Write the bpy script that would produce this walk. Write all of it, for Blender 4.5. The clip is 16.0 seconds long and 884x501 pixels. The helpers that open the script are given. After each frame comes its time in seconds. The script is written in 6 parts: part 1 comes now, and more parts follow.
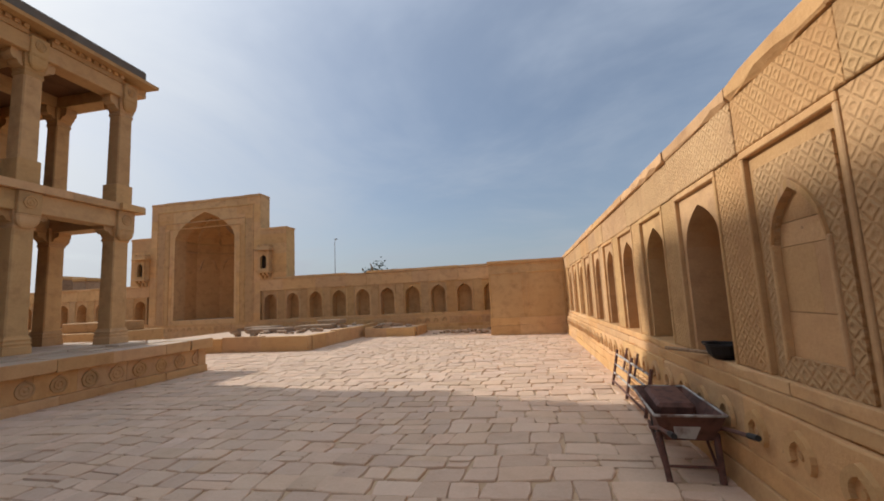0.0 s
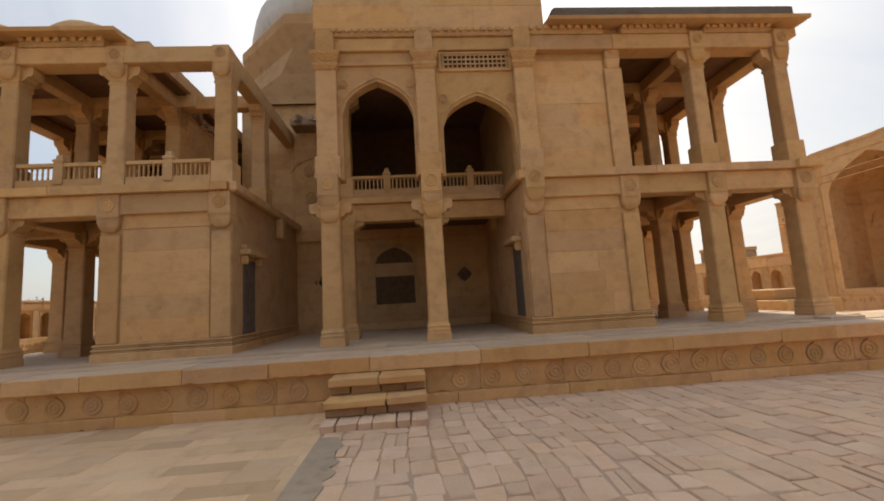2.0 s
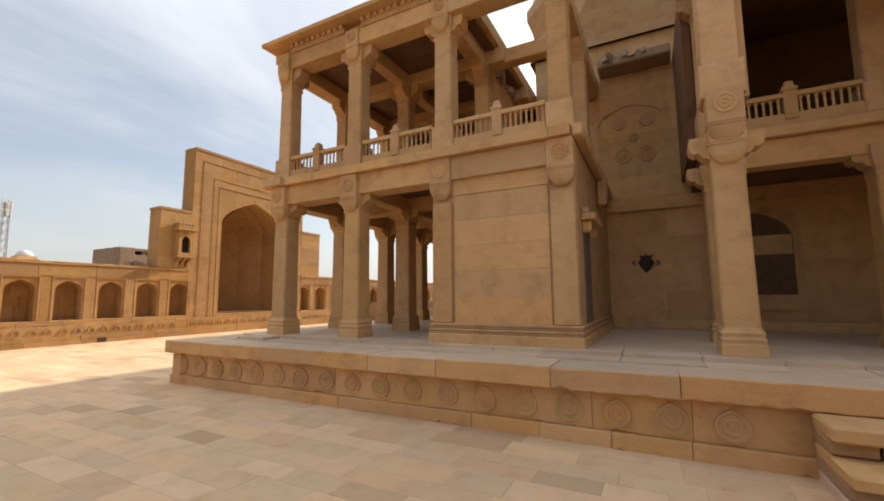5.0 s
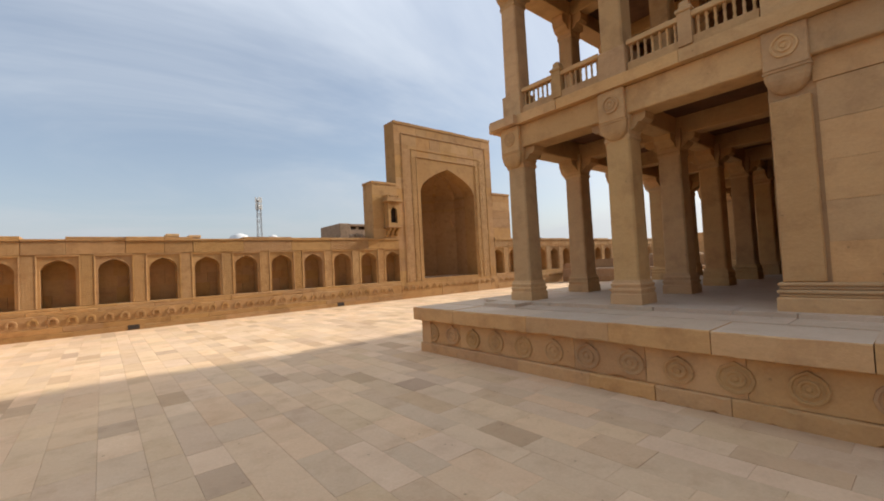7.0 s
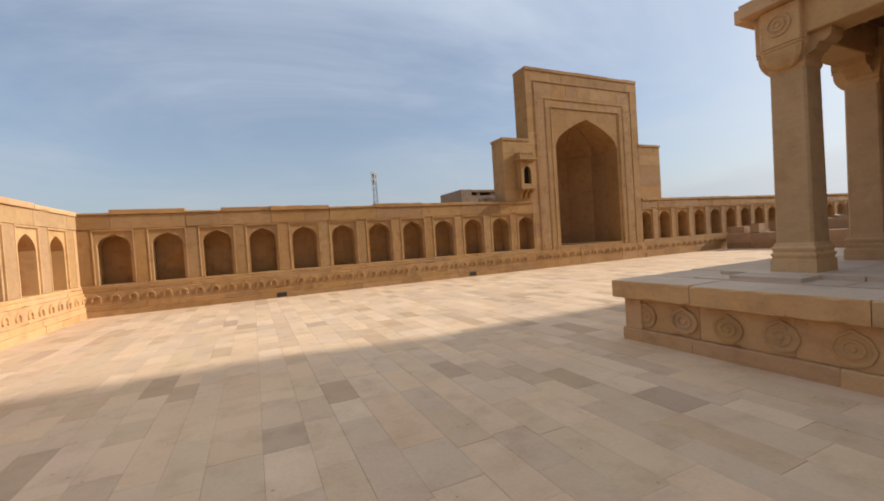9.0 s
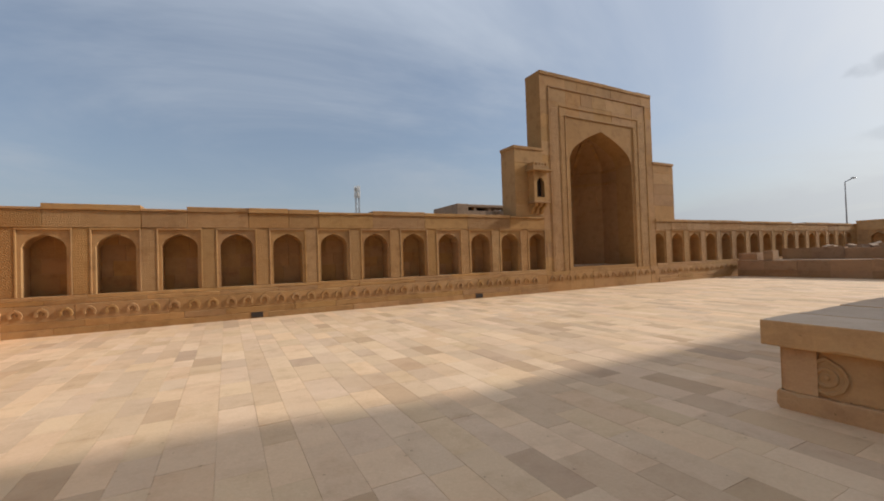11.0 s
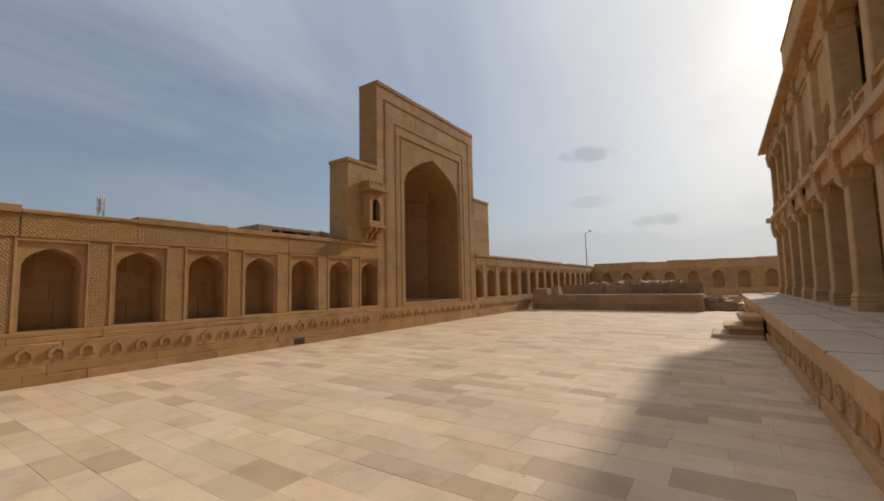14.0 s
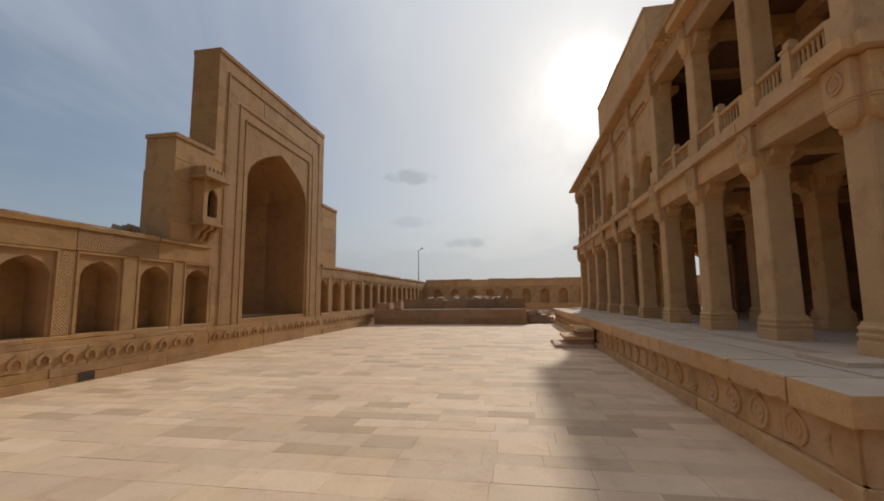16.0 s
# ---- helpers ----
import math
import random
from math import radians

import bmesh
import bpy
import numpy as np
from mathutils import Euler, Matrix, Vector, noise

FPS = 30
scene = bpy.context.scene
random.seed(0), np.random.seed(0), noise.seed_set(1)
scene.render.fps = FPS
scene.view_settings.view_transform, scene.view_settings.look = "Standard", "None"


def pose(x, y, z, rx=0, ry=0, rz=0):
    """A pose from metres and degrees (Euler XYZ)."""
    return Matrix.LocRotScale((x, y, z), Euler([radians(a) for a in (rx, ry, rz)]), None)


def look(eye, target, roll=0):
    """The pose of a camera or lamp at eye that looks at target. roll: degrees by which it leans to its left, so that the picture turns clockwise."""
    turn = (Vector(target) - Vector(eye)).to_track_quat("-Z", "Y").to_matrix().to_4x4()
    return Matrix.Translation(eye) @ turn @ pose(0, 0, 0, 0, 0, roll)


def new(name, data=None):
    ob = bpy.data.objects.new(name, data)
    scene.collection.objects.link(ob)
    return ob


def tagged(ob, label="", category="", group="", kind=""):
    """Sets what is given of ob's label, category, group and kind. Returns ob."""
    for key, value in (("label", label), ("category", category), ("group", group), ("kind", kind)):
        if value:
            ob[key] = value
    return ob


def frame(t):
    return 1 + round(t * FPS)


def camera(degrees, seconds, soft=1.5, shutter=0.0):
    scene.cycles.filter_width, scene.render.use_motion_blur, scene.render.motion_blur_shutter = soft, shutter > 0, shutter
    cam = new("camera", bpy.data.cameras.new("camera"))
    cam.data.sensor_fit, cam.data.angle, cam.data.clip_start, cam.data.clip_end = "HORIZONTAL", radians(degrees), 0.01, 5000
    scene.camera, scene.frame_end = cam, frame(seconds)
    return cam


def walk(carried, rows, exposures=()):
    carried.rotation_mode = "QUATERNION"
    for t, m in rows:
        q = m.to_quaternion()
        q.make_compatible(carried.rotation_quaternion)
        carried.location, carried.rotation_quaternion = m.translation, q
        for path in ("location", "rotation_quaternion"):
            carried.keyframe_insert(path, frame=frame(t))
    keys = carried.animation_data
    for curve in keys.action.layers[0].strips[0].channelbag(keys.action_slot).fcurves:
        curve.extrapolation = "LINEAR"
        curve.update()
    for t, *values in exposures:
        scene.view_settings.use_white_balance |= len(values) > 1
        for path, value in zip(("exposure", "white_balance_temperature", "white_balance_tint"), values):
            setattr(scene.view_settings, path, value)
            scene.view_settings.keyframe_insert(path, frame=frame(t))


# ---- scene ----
cam = camera(94.0, 16.0, 1.8)
PATH = [
    (0, (-0.058, -0.134, 1.390), (-0.437, 1.816, 1.626), -2.8),
    (0.5, (-0.311, -0.04, 1.347), (-1.252, 1.719, 1.502), -3.7),
    (1, (-0.66, 0.16, 1.385), (-2.219, 1.4, 1.567), -4.1),
    (1.5, (-1.002, -0.051, 1.382), (-2.888, 0.573, 1.607), -3.7),
    (2, (-1.249, -0.452, 1.497), (-3.229, -0.302, 1.737), -3.4),
    (2.5, (-1.623, -0.758, 1.523), (-3.599, -0.951, 1.764), -2.3),
    (3, (-1.866, -1.151, 1.516), (-3.823, -1.516, 1.704), -1.2),
    (3.2, (-1.964, -1.305, 1.509), (-3.916, -1.705, 1.679), -0.9),
    (5.3, (-3.106, -2.978, 1.479), (-4.814, -3.994, 1.705), -0.5),
    (5.5, (-3.147, -3.163, 1.483), (-4.812, -4.249, 1.702), -0.6),
    (6, (-3.178, -3.672, 1.486), (-4.729, -4.92, 1.681), -1.3),
    (6.5, (-3.269, -4.218, 1.461), (-4.694, -5.615, 1.601), -2.1),
    (7, (-3.305, -4.752, 1.455), (-4.577, -6.293, 1.523), -3.0),
    (7.5, (-3.26, -5.256, 1.452), (-4.336, -6.942, 1.454), -3.5),
    (8, (-3.291, -5.826, 1.418), (-4.177, -7.618, 1.371), -3.6),
    (8.5, (-3.254, -6.248, 1.406), (-4.087, -8.065, 1.346), -3.6),
    (9, (-3.271, -6.703, 1.401), (-4.104, -8.52, 1.352), -3.8),
    (11.5, (-3.379, -9.183, 1.357), (-4.362, -10.924, 1.421), -0.6),
    (12, (-3.445, -9.638, 1.342), (-4.546, -11.306, 1.422), -0.3),
    (12.5, (-3.555, -10.055, 1.376), (-4.817, -11.604, 1.477), -0.1),
    (13, (-3.714, -10.475, 1.416), (-5.144, -11.868, 1.543), -0.1),
    (13.5, (-3.863, -10.933, 1.414), (-5.422, -12.176, 1.566), -0.4),
    (14, (-3.984, -11.341, 1.404), (-5.639, -12.451, 1.571), -1.2),
    (14.5, (-4.051, -11.68, 1.436), (-5.779, -12.675, 1.6), -1.8),
    (15, (-4.069, -12.061, 1.404), (-5.87, -12.914, 1.572), -2.3),
    (15.5, (-4.243, -12.476, 1.369), (-6.131, -13.109, 1.555), -1.9),
    (16, (-4.33, -12.73, 1.398), (-6.291, -13.055, 1.622), -0.6),
]
EXPOSURES = [(0.0, 0.16, 6100, 10), (0.5, 0.06, 6200, 10), (1.5, 0.40, 6850, 11), (3.0, 0.98, 7150, 12), (5.5, 0.92, 7050, 12), (7.0, 0.64, 6500, 10), (9.0, 0.42, 6200, 10), (11.5, 0.06, 6250, 10), (13.0, -0.06, 6250, 10), (14.5, -0.18, 6280, 10), (16.0, -0.25, 6220, 10)]
walk(cam, [(t, look(eye, target, roll)) for t, eye, target, roll in PATH], EXPOSURES)

# ---- world, sun ----
SUN = Vector((-0.8750, 0.1770, 0.4507)).normalized()
world = bpy.data.worlds.new("world")
scene.world = world
world.use_nodes = True
wn, wl = world.node_tree.nodes, world.node_tree.links
wn.clear()
w_out = wn.new("ShaderNodeOutputWorld")
w_bg = wn.new("ShaderNodeBackground")
sky = wn.new("ShaderNodeTexSky")
sky.sky_type, sky.sun_disc = "NISHITA", False
sky.sun_elevation, sky.sun_rotation = math.asin(SUN.z), math.atan2(SUN.x, SUN.y)
sky.air_density, sky.dust_density, sky.ozone_density = 1.0, 1.2, 1.6
w_tc = wn.new("ShaderNodeTexCoord")
# thin high cloud: stretched noise over a plane far overhead
w_sep = wn.new("ShaderNodeSeparateXYZ")
wl.new(w_tc.outputs["Generated"], w_sep.inputs[0])


def wmath(op, a, b=0.0, c=0.0):
    n = wn.new("ShaderNodeMath")
    n.operation = op
    for i, v in enumerate((a, b, c)):
        if isinstance(v, (int, float)):
            n.inputs[i].default_value = v
        else:
            wl.new(v, n.inputs[i])
    return n.outputs[0]


w_up = wmath("MAXIMUM", w_sep.outputs[2], 0.0)
w_den = wmath("ADD", w_up, 0.14)
w_com = wn.new("ShaderNodeCombineXYZ")
wl.new(wmath("DIVIDE", w_sep.outputs[0], w_den), w_com.inputs[0])
wl.new(wmath("DIVIDE", w_sep.outputs[1], w_den), w_com.inputs[1])


def wnoise(scale, sx, sy, turn, detail, rough):
    mp = wn.new("ShaderNodeMapping")
    mp.inputs["Scale"].default_value = (sx, sy, 1)
    mp.inputs["Rotation"].default_value = (0, 0, turn)
    wl.new(w_com.outputs[0], mp.inputs[0])
    n = wn.new("ShaderNodeTexNoise")
    n.inputs["Scale"].default_value, n.inputs["Detail"].default_value, n.inputs["Roughness"].default_value = scale, detail, rough
    n.inputs["Distortion"].default_value = 0.6
    wl.new(mp.outputs[0], n.inputs[0])
    return n.outputs[0]


def wramp(fac, a, b):
    n = wn.new("ShaderNodeMapRange")
    n.interpolation_type = "SMOOTHSTEP"
    n.inputs[1].default_value, n.inputs[2].default_value = a, b
    wl.new(fac, n.inputs[0])
    return n.outputs[0]


w_veil = wmath("MULTIPLY", wramp(wnoise(0.50, 1.0, 1.3, 0.5, 6, 0.60), 0.36, 0.80), 0.42)
w_veil = wmath("ADD", w_veil, 0.22)
# haze that whitens towards the sun and towards the horizon
w_dot = wn.new("ShaderNodeVectorMath")
w_dot.operation = "DOT_PRODUCT"
w_dot.inputs[1].default_value = SUN
w_nrm = wn.new("ShaderNodeVectorMath")
w_nrm.operation = "NORMALIZE"
wl.new(w_tc.outputs["Generated"], w_nrm.inputs[0])
wl.new(w_nrm.outputs[0], w_dot.inputs[0])
w_cos = wmath("MAXIMUM", w_dot.outputs["Value"], 0.0)
w_halo = wmath("POWER", w_cos, 4.0)
w_glow = wmath("POWER", w_cos, 90.0)
w_core = wmath("POWER", w_cos, 900.0)
w_hor = wmath("POWER", wmath("SUBTRACT", 1.0, w_up), 7.0)
w_fac = wmath("MINIMUM", wmath("ADD", wmath("ADD", w_veil, wmath("MULTIPLY", w_halo, 0.46)), wmath("MULTIPLY", w_hor, 0.75)), 0.96)
w_mix = wn.new("ShaderNodeMix")
w_mix.data_type = "RGBA"
wl.new(w_fac, w_mix.inputs[0])
w_hsv = wn.new("ShaderNodeHueSaturation")
w_hsv.inputs["Saturation"].default_value, w_hsv.inputs["Value"].default_value = 1.08, 1.25
wl.new(sky.outputs[0], w_hsv.inputs["Color"])
wl.new(w_hsv.outputs[0], w_mix.inputs[6])
w_white = wn.new("ShaderNodeMix")
w_white.data_type = "RGBA"
wl.new(w_halo, w_white.inputs[0])
w_white.inputs[6].default_value = (5.0, 5.3, 5.65, 1)
w_white.inputs[7].default_value = (6.3, 6.15, 5.8, 1)
# thin overcast brightens towards the unseen zenith, raised there to fill the shade
w_lifted = wn.new("ShaderNodeVectorMath")
w_lifted.operation = "SCALE"
wl.new(w_white.outputs[2], w_lifted.inputs[0])
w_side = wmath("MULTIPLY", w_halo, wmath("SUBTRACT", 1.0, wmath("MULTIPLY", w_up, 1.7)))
w_zen_fill = wmath("ADD", wmath("MULTIPLY", w_up, 1.5), wmath("MULTIPLY", wmath("POWER", w_up, 4.0), 3.5))
wl.new(wmath("ADD", wmath("ADD", 0.94, w_zen_fill), w_side), w_lifted.inputs["Scale"])
wl.new(w_lifted.outputs[0], w_mix.inputs[7])
w_lum = wn.new("ShaderNodeVectorMath")
w_lum.operation = "SCALE"
w_lum.inputs[0].default_value = (1.0, 0.97, 0.90)
wl.new(wmath("ADD", wmath("MULTIPLY", w_glow, 2.2), wmath("MULTIPLY", w_core, 40.0)), w_lum.inputs["Scale"])
w_add = wn.new("ShaderNodeVectorMath")
w_add.operation = "ADD"
wl.new(w_mix.outputs[2], w_add.inputs[0])
wl.new(w_lum.outputs[0], w_add.inputs[1])
# three small grey cloud puffs low over the western wall
w_col = w_add.outputs[0]
for px, py, pz, rx, rz, dark in ((-0.930, -0.230, 0.285, 0.055, 0.016, 0.30), (-0.955, -0.235, 0.180, 0.045, 0.012, 0.16), (-0.985, -0.105, 0.130, 0.05, 0.012, 0.25)):
    c = Vector((px, py, pz)).normalized()
    right = Vector((-c.y, c.x, 0)).normalized()
    d1 = wn.new("ShaderNodeVectorMath")
    d1.operation = "DOT_PRODUCT"
    d1.inputs[1].default_value = right
    wl.new(w_nrm.outputs[0], d1.inputs[0])
    du = wmath("DIVIDE", d1.outputs["Value"], rx)
    dv = wmath("DIVIDE", wmath("SUBTRACT", w_sep.outputs[2], c.z), rz)
    r2 = wmath("ADD", wmath("MULTIPLY", du, du), wmath("MULTIPLY", dv, dv))
    nz = wn.new("ShaderNodeTexNoise")
    nz.inputs["Scale"].default_value, nz.inputs["Detail"].default_value = 28.0, 4.0
    wl.new(w_nrm.outputs[0], nz.inputs[0])
    edge = wmath("ADD", r2, wmath("MULTIPLY", wmath("SUBTRACT", nz.outputs[0], 0.5), 3.2))
    puff = wmath("MULTIPLY", wmath("SUBTRACT", 1.0, wramp(edge, 0.0, 1.5)), dark)
    west = wmath("GREATER_THAN", w_dot.outputs["Value"], 0.5)
    mx = wn.new("ShaderNodeMix")
    mx.data_type = "RGBA"
    wl.new(wmath("MULTIPLY", puff, west), mx.inputs[0])
    wl.new(w_col, mx.inputs[6])
    mx.inputs[7].default_value = (3.4, 3.7, 4.1, 1)
    w_col = mx.outputs[2]
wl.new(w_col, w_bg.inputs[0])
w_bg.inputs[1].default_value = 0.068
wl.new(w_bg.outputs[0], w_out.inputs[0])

sun_data = bpy.data.lights.new("sun", "SUN")
sun_data.energy, sun_data.angle, sun_data.color = 3.5, radians(1.6), (1.0, 0.925, 0.82)
sun = new("sun", sun_data)
sun.matrix_world = look(SUN * 80, (0, 0, 0))


# ---- materials ----
def mat_base(name):
    m = bpy.data.materials.new(name)
    m.use_nodes = True
    nt = m.node_tree
    return m, nt.nodes, nt.links, nt.nodes["Principled BSDF"]


def stone_mat(name, c1, c2, stain, rough=0.9, scale=1.0, vary=0.12, bump=0.25, carve="", depth=0.02, grain=1.0):
    """Weathered sandstone: large stains, fine grain, a tint that differs from block to block, and carving where asked."""
    m, n, l, p = mat_base(name)
    geo = n.new("ShaderNodeNewGeometry")
    obi = n.new("ShaderNodeObjectInfo")

    def noise_tex(s, detail, rg=0.6):
        t = n.new("ShaderNodeTexNoise")
        t.inputs["Scale"].default_value, t.inputs["Detail"].default_value, t.inputs["Roughness"].default_value = s * scale, detail, rg
        l.new(geo.outputs["Position"], t.inputs["Vector"])
        return t.outputs[0]

    def op(kind, a, b=0.0):
        q = n.new("ShaderNodeMath")
        q.operation = kind
        for i, v in enumerate((a, b)):
            if isinstance(v, (int, float)):
                q.inputs[i].default_value = v
            else:
                l.new(v, q.inputs[i])
        return q.outputs[0]

    def ramp(f, a, b):
        q = n.new("ShaderNodeMapRange")
        q.inputs[1].default_value, q.inputs[2].default_value = a, b
        l.new(f, q.inputs[0])
        return q.outputs[0]

    def mix(f, a, b, kind="MIX"):
        q = n.new("ShaderNodeMix")
        q.data_type, q.blend_type = "RGBA", kind
        for i, v in ((0, f), (6, a), (7, b)):
            if isinstance(v, (int, float)):
                q.inputs[i].default_value = v
            elif isinstance(v, tuple):
                q.inputs[i].default_value = (*v, 1)
            else:
                l.new(v, q.inputs[i])
        return q.outputs[2]

    big, mid, fine = noise_tex(0.55, 4), noise_tex(3.2, 5), noise_tex(38, 4, 0.7)
    col = mix(ramp(big, 0.3, 0.7), c1, c2)
    col = mix(op("MULTIPLY", ramp(mid, 0.50, 0.74), 0.70), col, stain)
    # bedding streaks of the stone and pale weathered patches
    bed = n.new("ShaderNodeMapping")
    bed.inputs["Scale"].default_value = (1.2, 1.2, 3.4)
    l.new(geo.outputs["Position"], bed.inputs[0])
    bt = n.new("ShaderNodeTexNoise")
    bt.inputs["Scale"].default_value, bt.inputs["Detail"].default_value, bt.inputs["Roughness"].default_value = 2.4 * scale, 7, 0.68
    l.new(bed.outputs[0], bt.inputs["Vector"])
    col = mix(op("MULTIPLY", ramp(bt.outputs[0], 0.50, 0.72), 0.30 * grain), col, stain)
    pale = noise_tex(1.7, 6, 0.7)
    col = mix(op("MULTIPLY", ramp(pale, 0.56, 0.76), 0.40 * grain), col, mix(1.0, c1, (1.18, 1.22, 1.32), "MULTIPLY"))
    # block to block
    rnd = op("FRACT", op("ADD", obi.outputs["Random"], geo.outputs["Random Per Island"]))
    hsv = n.new("ShaderNodeHueSaturation")
    l.new(op("ADD", op("MULTIPLY", rnd, vary * 2), 1 - vary), hsv.inputs["Value"])
    l.new(op("ADD", op("MULTIPLY", op("FRACT", op("MULTIPLY", rnd, 7.31)), 0.10), 0.95), hsv.inputs["Saturation"])
    l.new(op("ADD", op("MULTIPLY", op("FRACT", op("MULTIPLY", rnd, 3.77)), 0.006), 0.497), hsv.inputs["Hue"])
    l.new(col, hsv.inputs["Color"])
    col = mix(op("MULTIPLY", ramp(fine, 0.35, 0.75), 0.22 * grain), hsv.outputs[0], mix(1.0, hsv.outputs[0], (0.62, 0.55, 0.48), "MULTIPLY"))
    # scattered pits
    vor = n.new("ShaderNodeTexVoronoi")
    vor.inputs["Scale"].default_value = 9.0 * scale
    l.new(geo.outputs["Position"], vor.inputs["Vector"])
    pit = op("LESS_THAN", vor.outputs["Distance"], 0.10)
    pit = op("MULTIPLY", pit, op("GREATER_THAN", mid, 0.56))
    col = mix(op("MULTIPLY", pit, 0.35), col, (0.12, 0.07, 0.035))
    height = op("ADD", op("MULTIPLY", fine, 0.006), op("ADD", op("MULTIPLY", mid, 0.020), op("MULTIPLY", bt.outputs[0], 0.010)))
    height = op("SUBTRACT", height, op("MULTIPLY", pit, 0.008))
    if carve:
        tc = n.new("ShaderNodeTexCoord")
        sp = n.new("ShaderNodeSeparateXYZ")
        l.new(tc.outputs["Object"], sp.inputs[0])
        u, z = sp.outputs[0], sp.outputs[2]
        if carve == "net":
            # diagonal lattice with a sunk eye in each lozenge
            k = 27.0
            du, dv = op("ADD", op("MULTIPLY", u, k), op("MULTIPLY", z, k)), op("SUBTRACT", op("MULTIPLY", u, k), op("MULTIPLY", z, k))
            s1, s2 = op("ABSOLUTE", op("SINE", du)), op("ABSOLUTE", op("SINE", dv))
            eye = op("SUBTRACT", 1.45, op("MULTIPLY", op("MULTIPLY", s1, s2), 1.30))
            pat = op("ADD", op("MINIMUM", op("MULTIPLY", op("MINIMUM", s1, s2), 1.25), eye), op("MULTIPLY", op("SUBTRACT", fine, 0.5), 0.5))
        elif carve == "scroll":
            k = 26.0
            wv = op("SINE", op("ADD", op("MULTIPLY", u, k), op("MULTIPLY", op("SINE", op("MULTIPLY", z, 60.0)), 1.2)))
            wz = op("SINE", op("ADD", op("MULTIPLY", z, 62.0), op("MULTIPLY", op("SINE", op("MULTIPLY", u, k * 0.5)), 1.6)))
            pat = op("ABSOLUTE", op("MULTIPLY", wv, wz))
        else:
            k = 70.0
            pat = op("ABSOLUTE", op("SINE", op("ADD", op("MULTIPLY", u, k), op("MULTIPLY", z, k * 0.6))))
        pat = ramp(pat, 0.18, 0.62)
        worn = op("MULTIPLY", pat, ramp(mid, 0.70, 0.42))
        height = op("ADD", height, op("MULTIPLY", worn, depth))
        # low parts of the carving darken in colour for the relief's self-shadow
        col = mix(op("MULTIPLY", op("SUBTRACT", 1.0, worn), 0.16), col, mix(1.0, col, (0.60, 0.52, 0.44), "MULTIPLY"))
    bp = n.new("ShaderNodeBump")
    bp.inputs["Strength"].default_value, bp.inputs["Distance"].default_value = min(1.0, bump * 3), 1.0
    l.new(height, bp.inputs["Height"])
    l.new(bp.outputs[0], p.inputs["Normal"])
    l.new(col, p.inputs["Base Color"])
    p.inputs["Roughness"].default_value = rough
    p.inputs["Specular IOR Level"].default_value = 0.25
    return m


def plain_mat(name, colour, rough, metal=0.0, spots=None, scale=6.0):
    m, n, l, p = mat_base(name)
    geo = n.new("ShaderNodeNewGeometry")
    t = n.new("ShaderNodeTexNoise")
    t.inputs["Scale"].default_value, t.inputs["Detail"].default_value = scale, 6
    l.new(geo.outputs["Position"], t.inputs["Vector"])
    rp = n.new("ShaderNodeMapRange")
    rp.inputs[1].default_value, rp.inputs[2].default_value = 0.45, 0.65
    l.new(t.outputs[0], rp.inputs[0])
    mx = n.new("ShaderNodeMix")
    mx.data_type = "RGBA"
    l.new(rp.outputs[0], mx.inputs[0])
    mx.inputs[6].default_value = (*colour, 1)
    mx.inputs[7].default_value = (*(spots or tuple(c * 0.75 for c in colour)), 1)
    l.new(mx.outputs[2], p.inputs["Base Color"])
    p.inputs["Roughness"].default_value, p.inputs["Metallic"].default_value = rough, metal
    bp = n.new("ShaderNodeBump")
    bp.inputs["Strength"].default_value, bp.inputs["Distance"].default_value = 0.4, 0.004
    l.new(t.outputs[0], bp.inputs["Height"])
    l.new(bp.outputs[0], p.inputs["Normal"])
    return m


SAND = ((0.610, 0.382, 0.180), (0.525, 0.315, 0.142), (0.375, 0.215, 0.098))
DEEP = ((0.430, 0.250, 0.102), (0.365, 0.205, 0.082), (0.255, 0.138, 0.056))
M_STONE = stone_mat("sandstone", *SAND)
M_BLOCK = stone_mat("sandstone_block", (0.650, 0.400, 0.186), (0.580, 0.342, 0.154), (0.435, 0.245, 0.110), vary=0.085)
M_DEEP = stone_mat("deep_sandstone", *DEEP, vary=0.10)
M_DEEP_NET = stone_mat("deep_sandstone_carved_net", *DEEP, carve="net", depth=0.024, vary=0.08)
M_NET = stone_mat("sandstone_carved_net", *SAND, carve="net", depth=0.020, vary=0.08)
M_SCROLL = stone_mat("sandstone_carved_scroll", *SAND, carve="scroll", depth=0.012, vary=0.08)
M_LINES = stone_mat("sandstone_carved_lines", *SAND, carve="lines", depth=0.008, vary=0.08)
M_SLAB = stone_mat("paving_slab", (0.695, 0.495, 0.312), (0.635, 0.44, 0.272), (0.53, 0.35, 0.208), vary=0.105, bump=0.14, rough=0.8, grain=1.0)
M_SLAB_DARK = stone_mat("paving_slab_dark", (0.575, 0.398, 0.245), (0.525, 0.355, 0.215), (0.44, 0.292, 0.173), vary=0.09, bump=0.12, rough=0.8, grain=0.8)
# Niche backs: the darker stone colour holds the shade of the recess.
M_NICHE_SHADE = stone_mat("niche_shade_stone", (0.35, 0.190, 0.070), (0.30, 0.158, 0.057), (0.21, 0.108, 0.040), vary=0.10)
M_WORN = stone_mat("worn_base_stone", (0.44, 0.275, 0.145), (0.37, 0.225, 0.12), (0.27, 0.155, 0.085), vary=0.14, bump=0.34)
M_BED = stone_mat("paving_bed", (0.60, 0.42, 0.265), (0.54, 0.375, 0.235), (0.47, 0.32, 0.195), vary=0.0, bump=0.2)
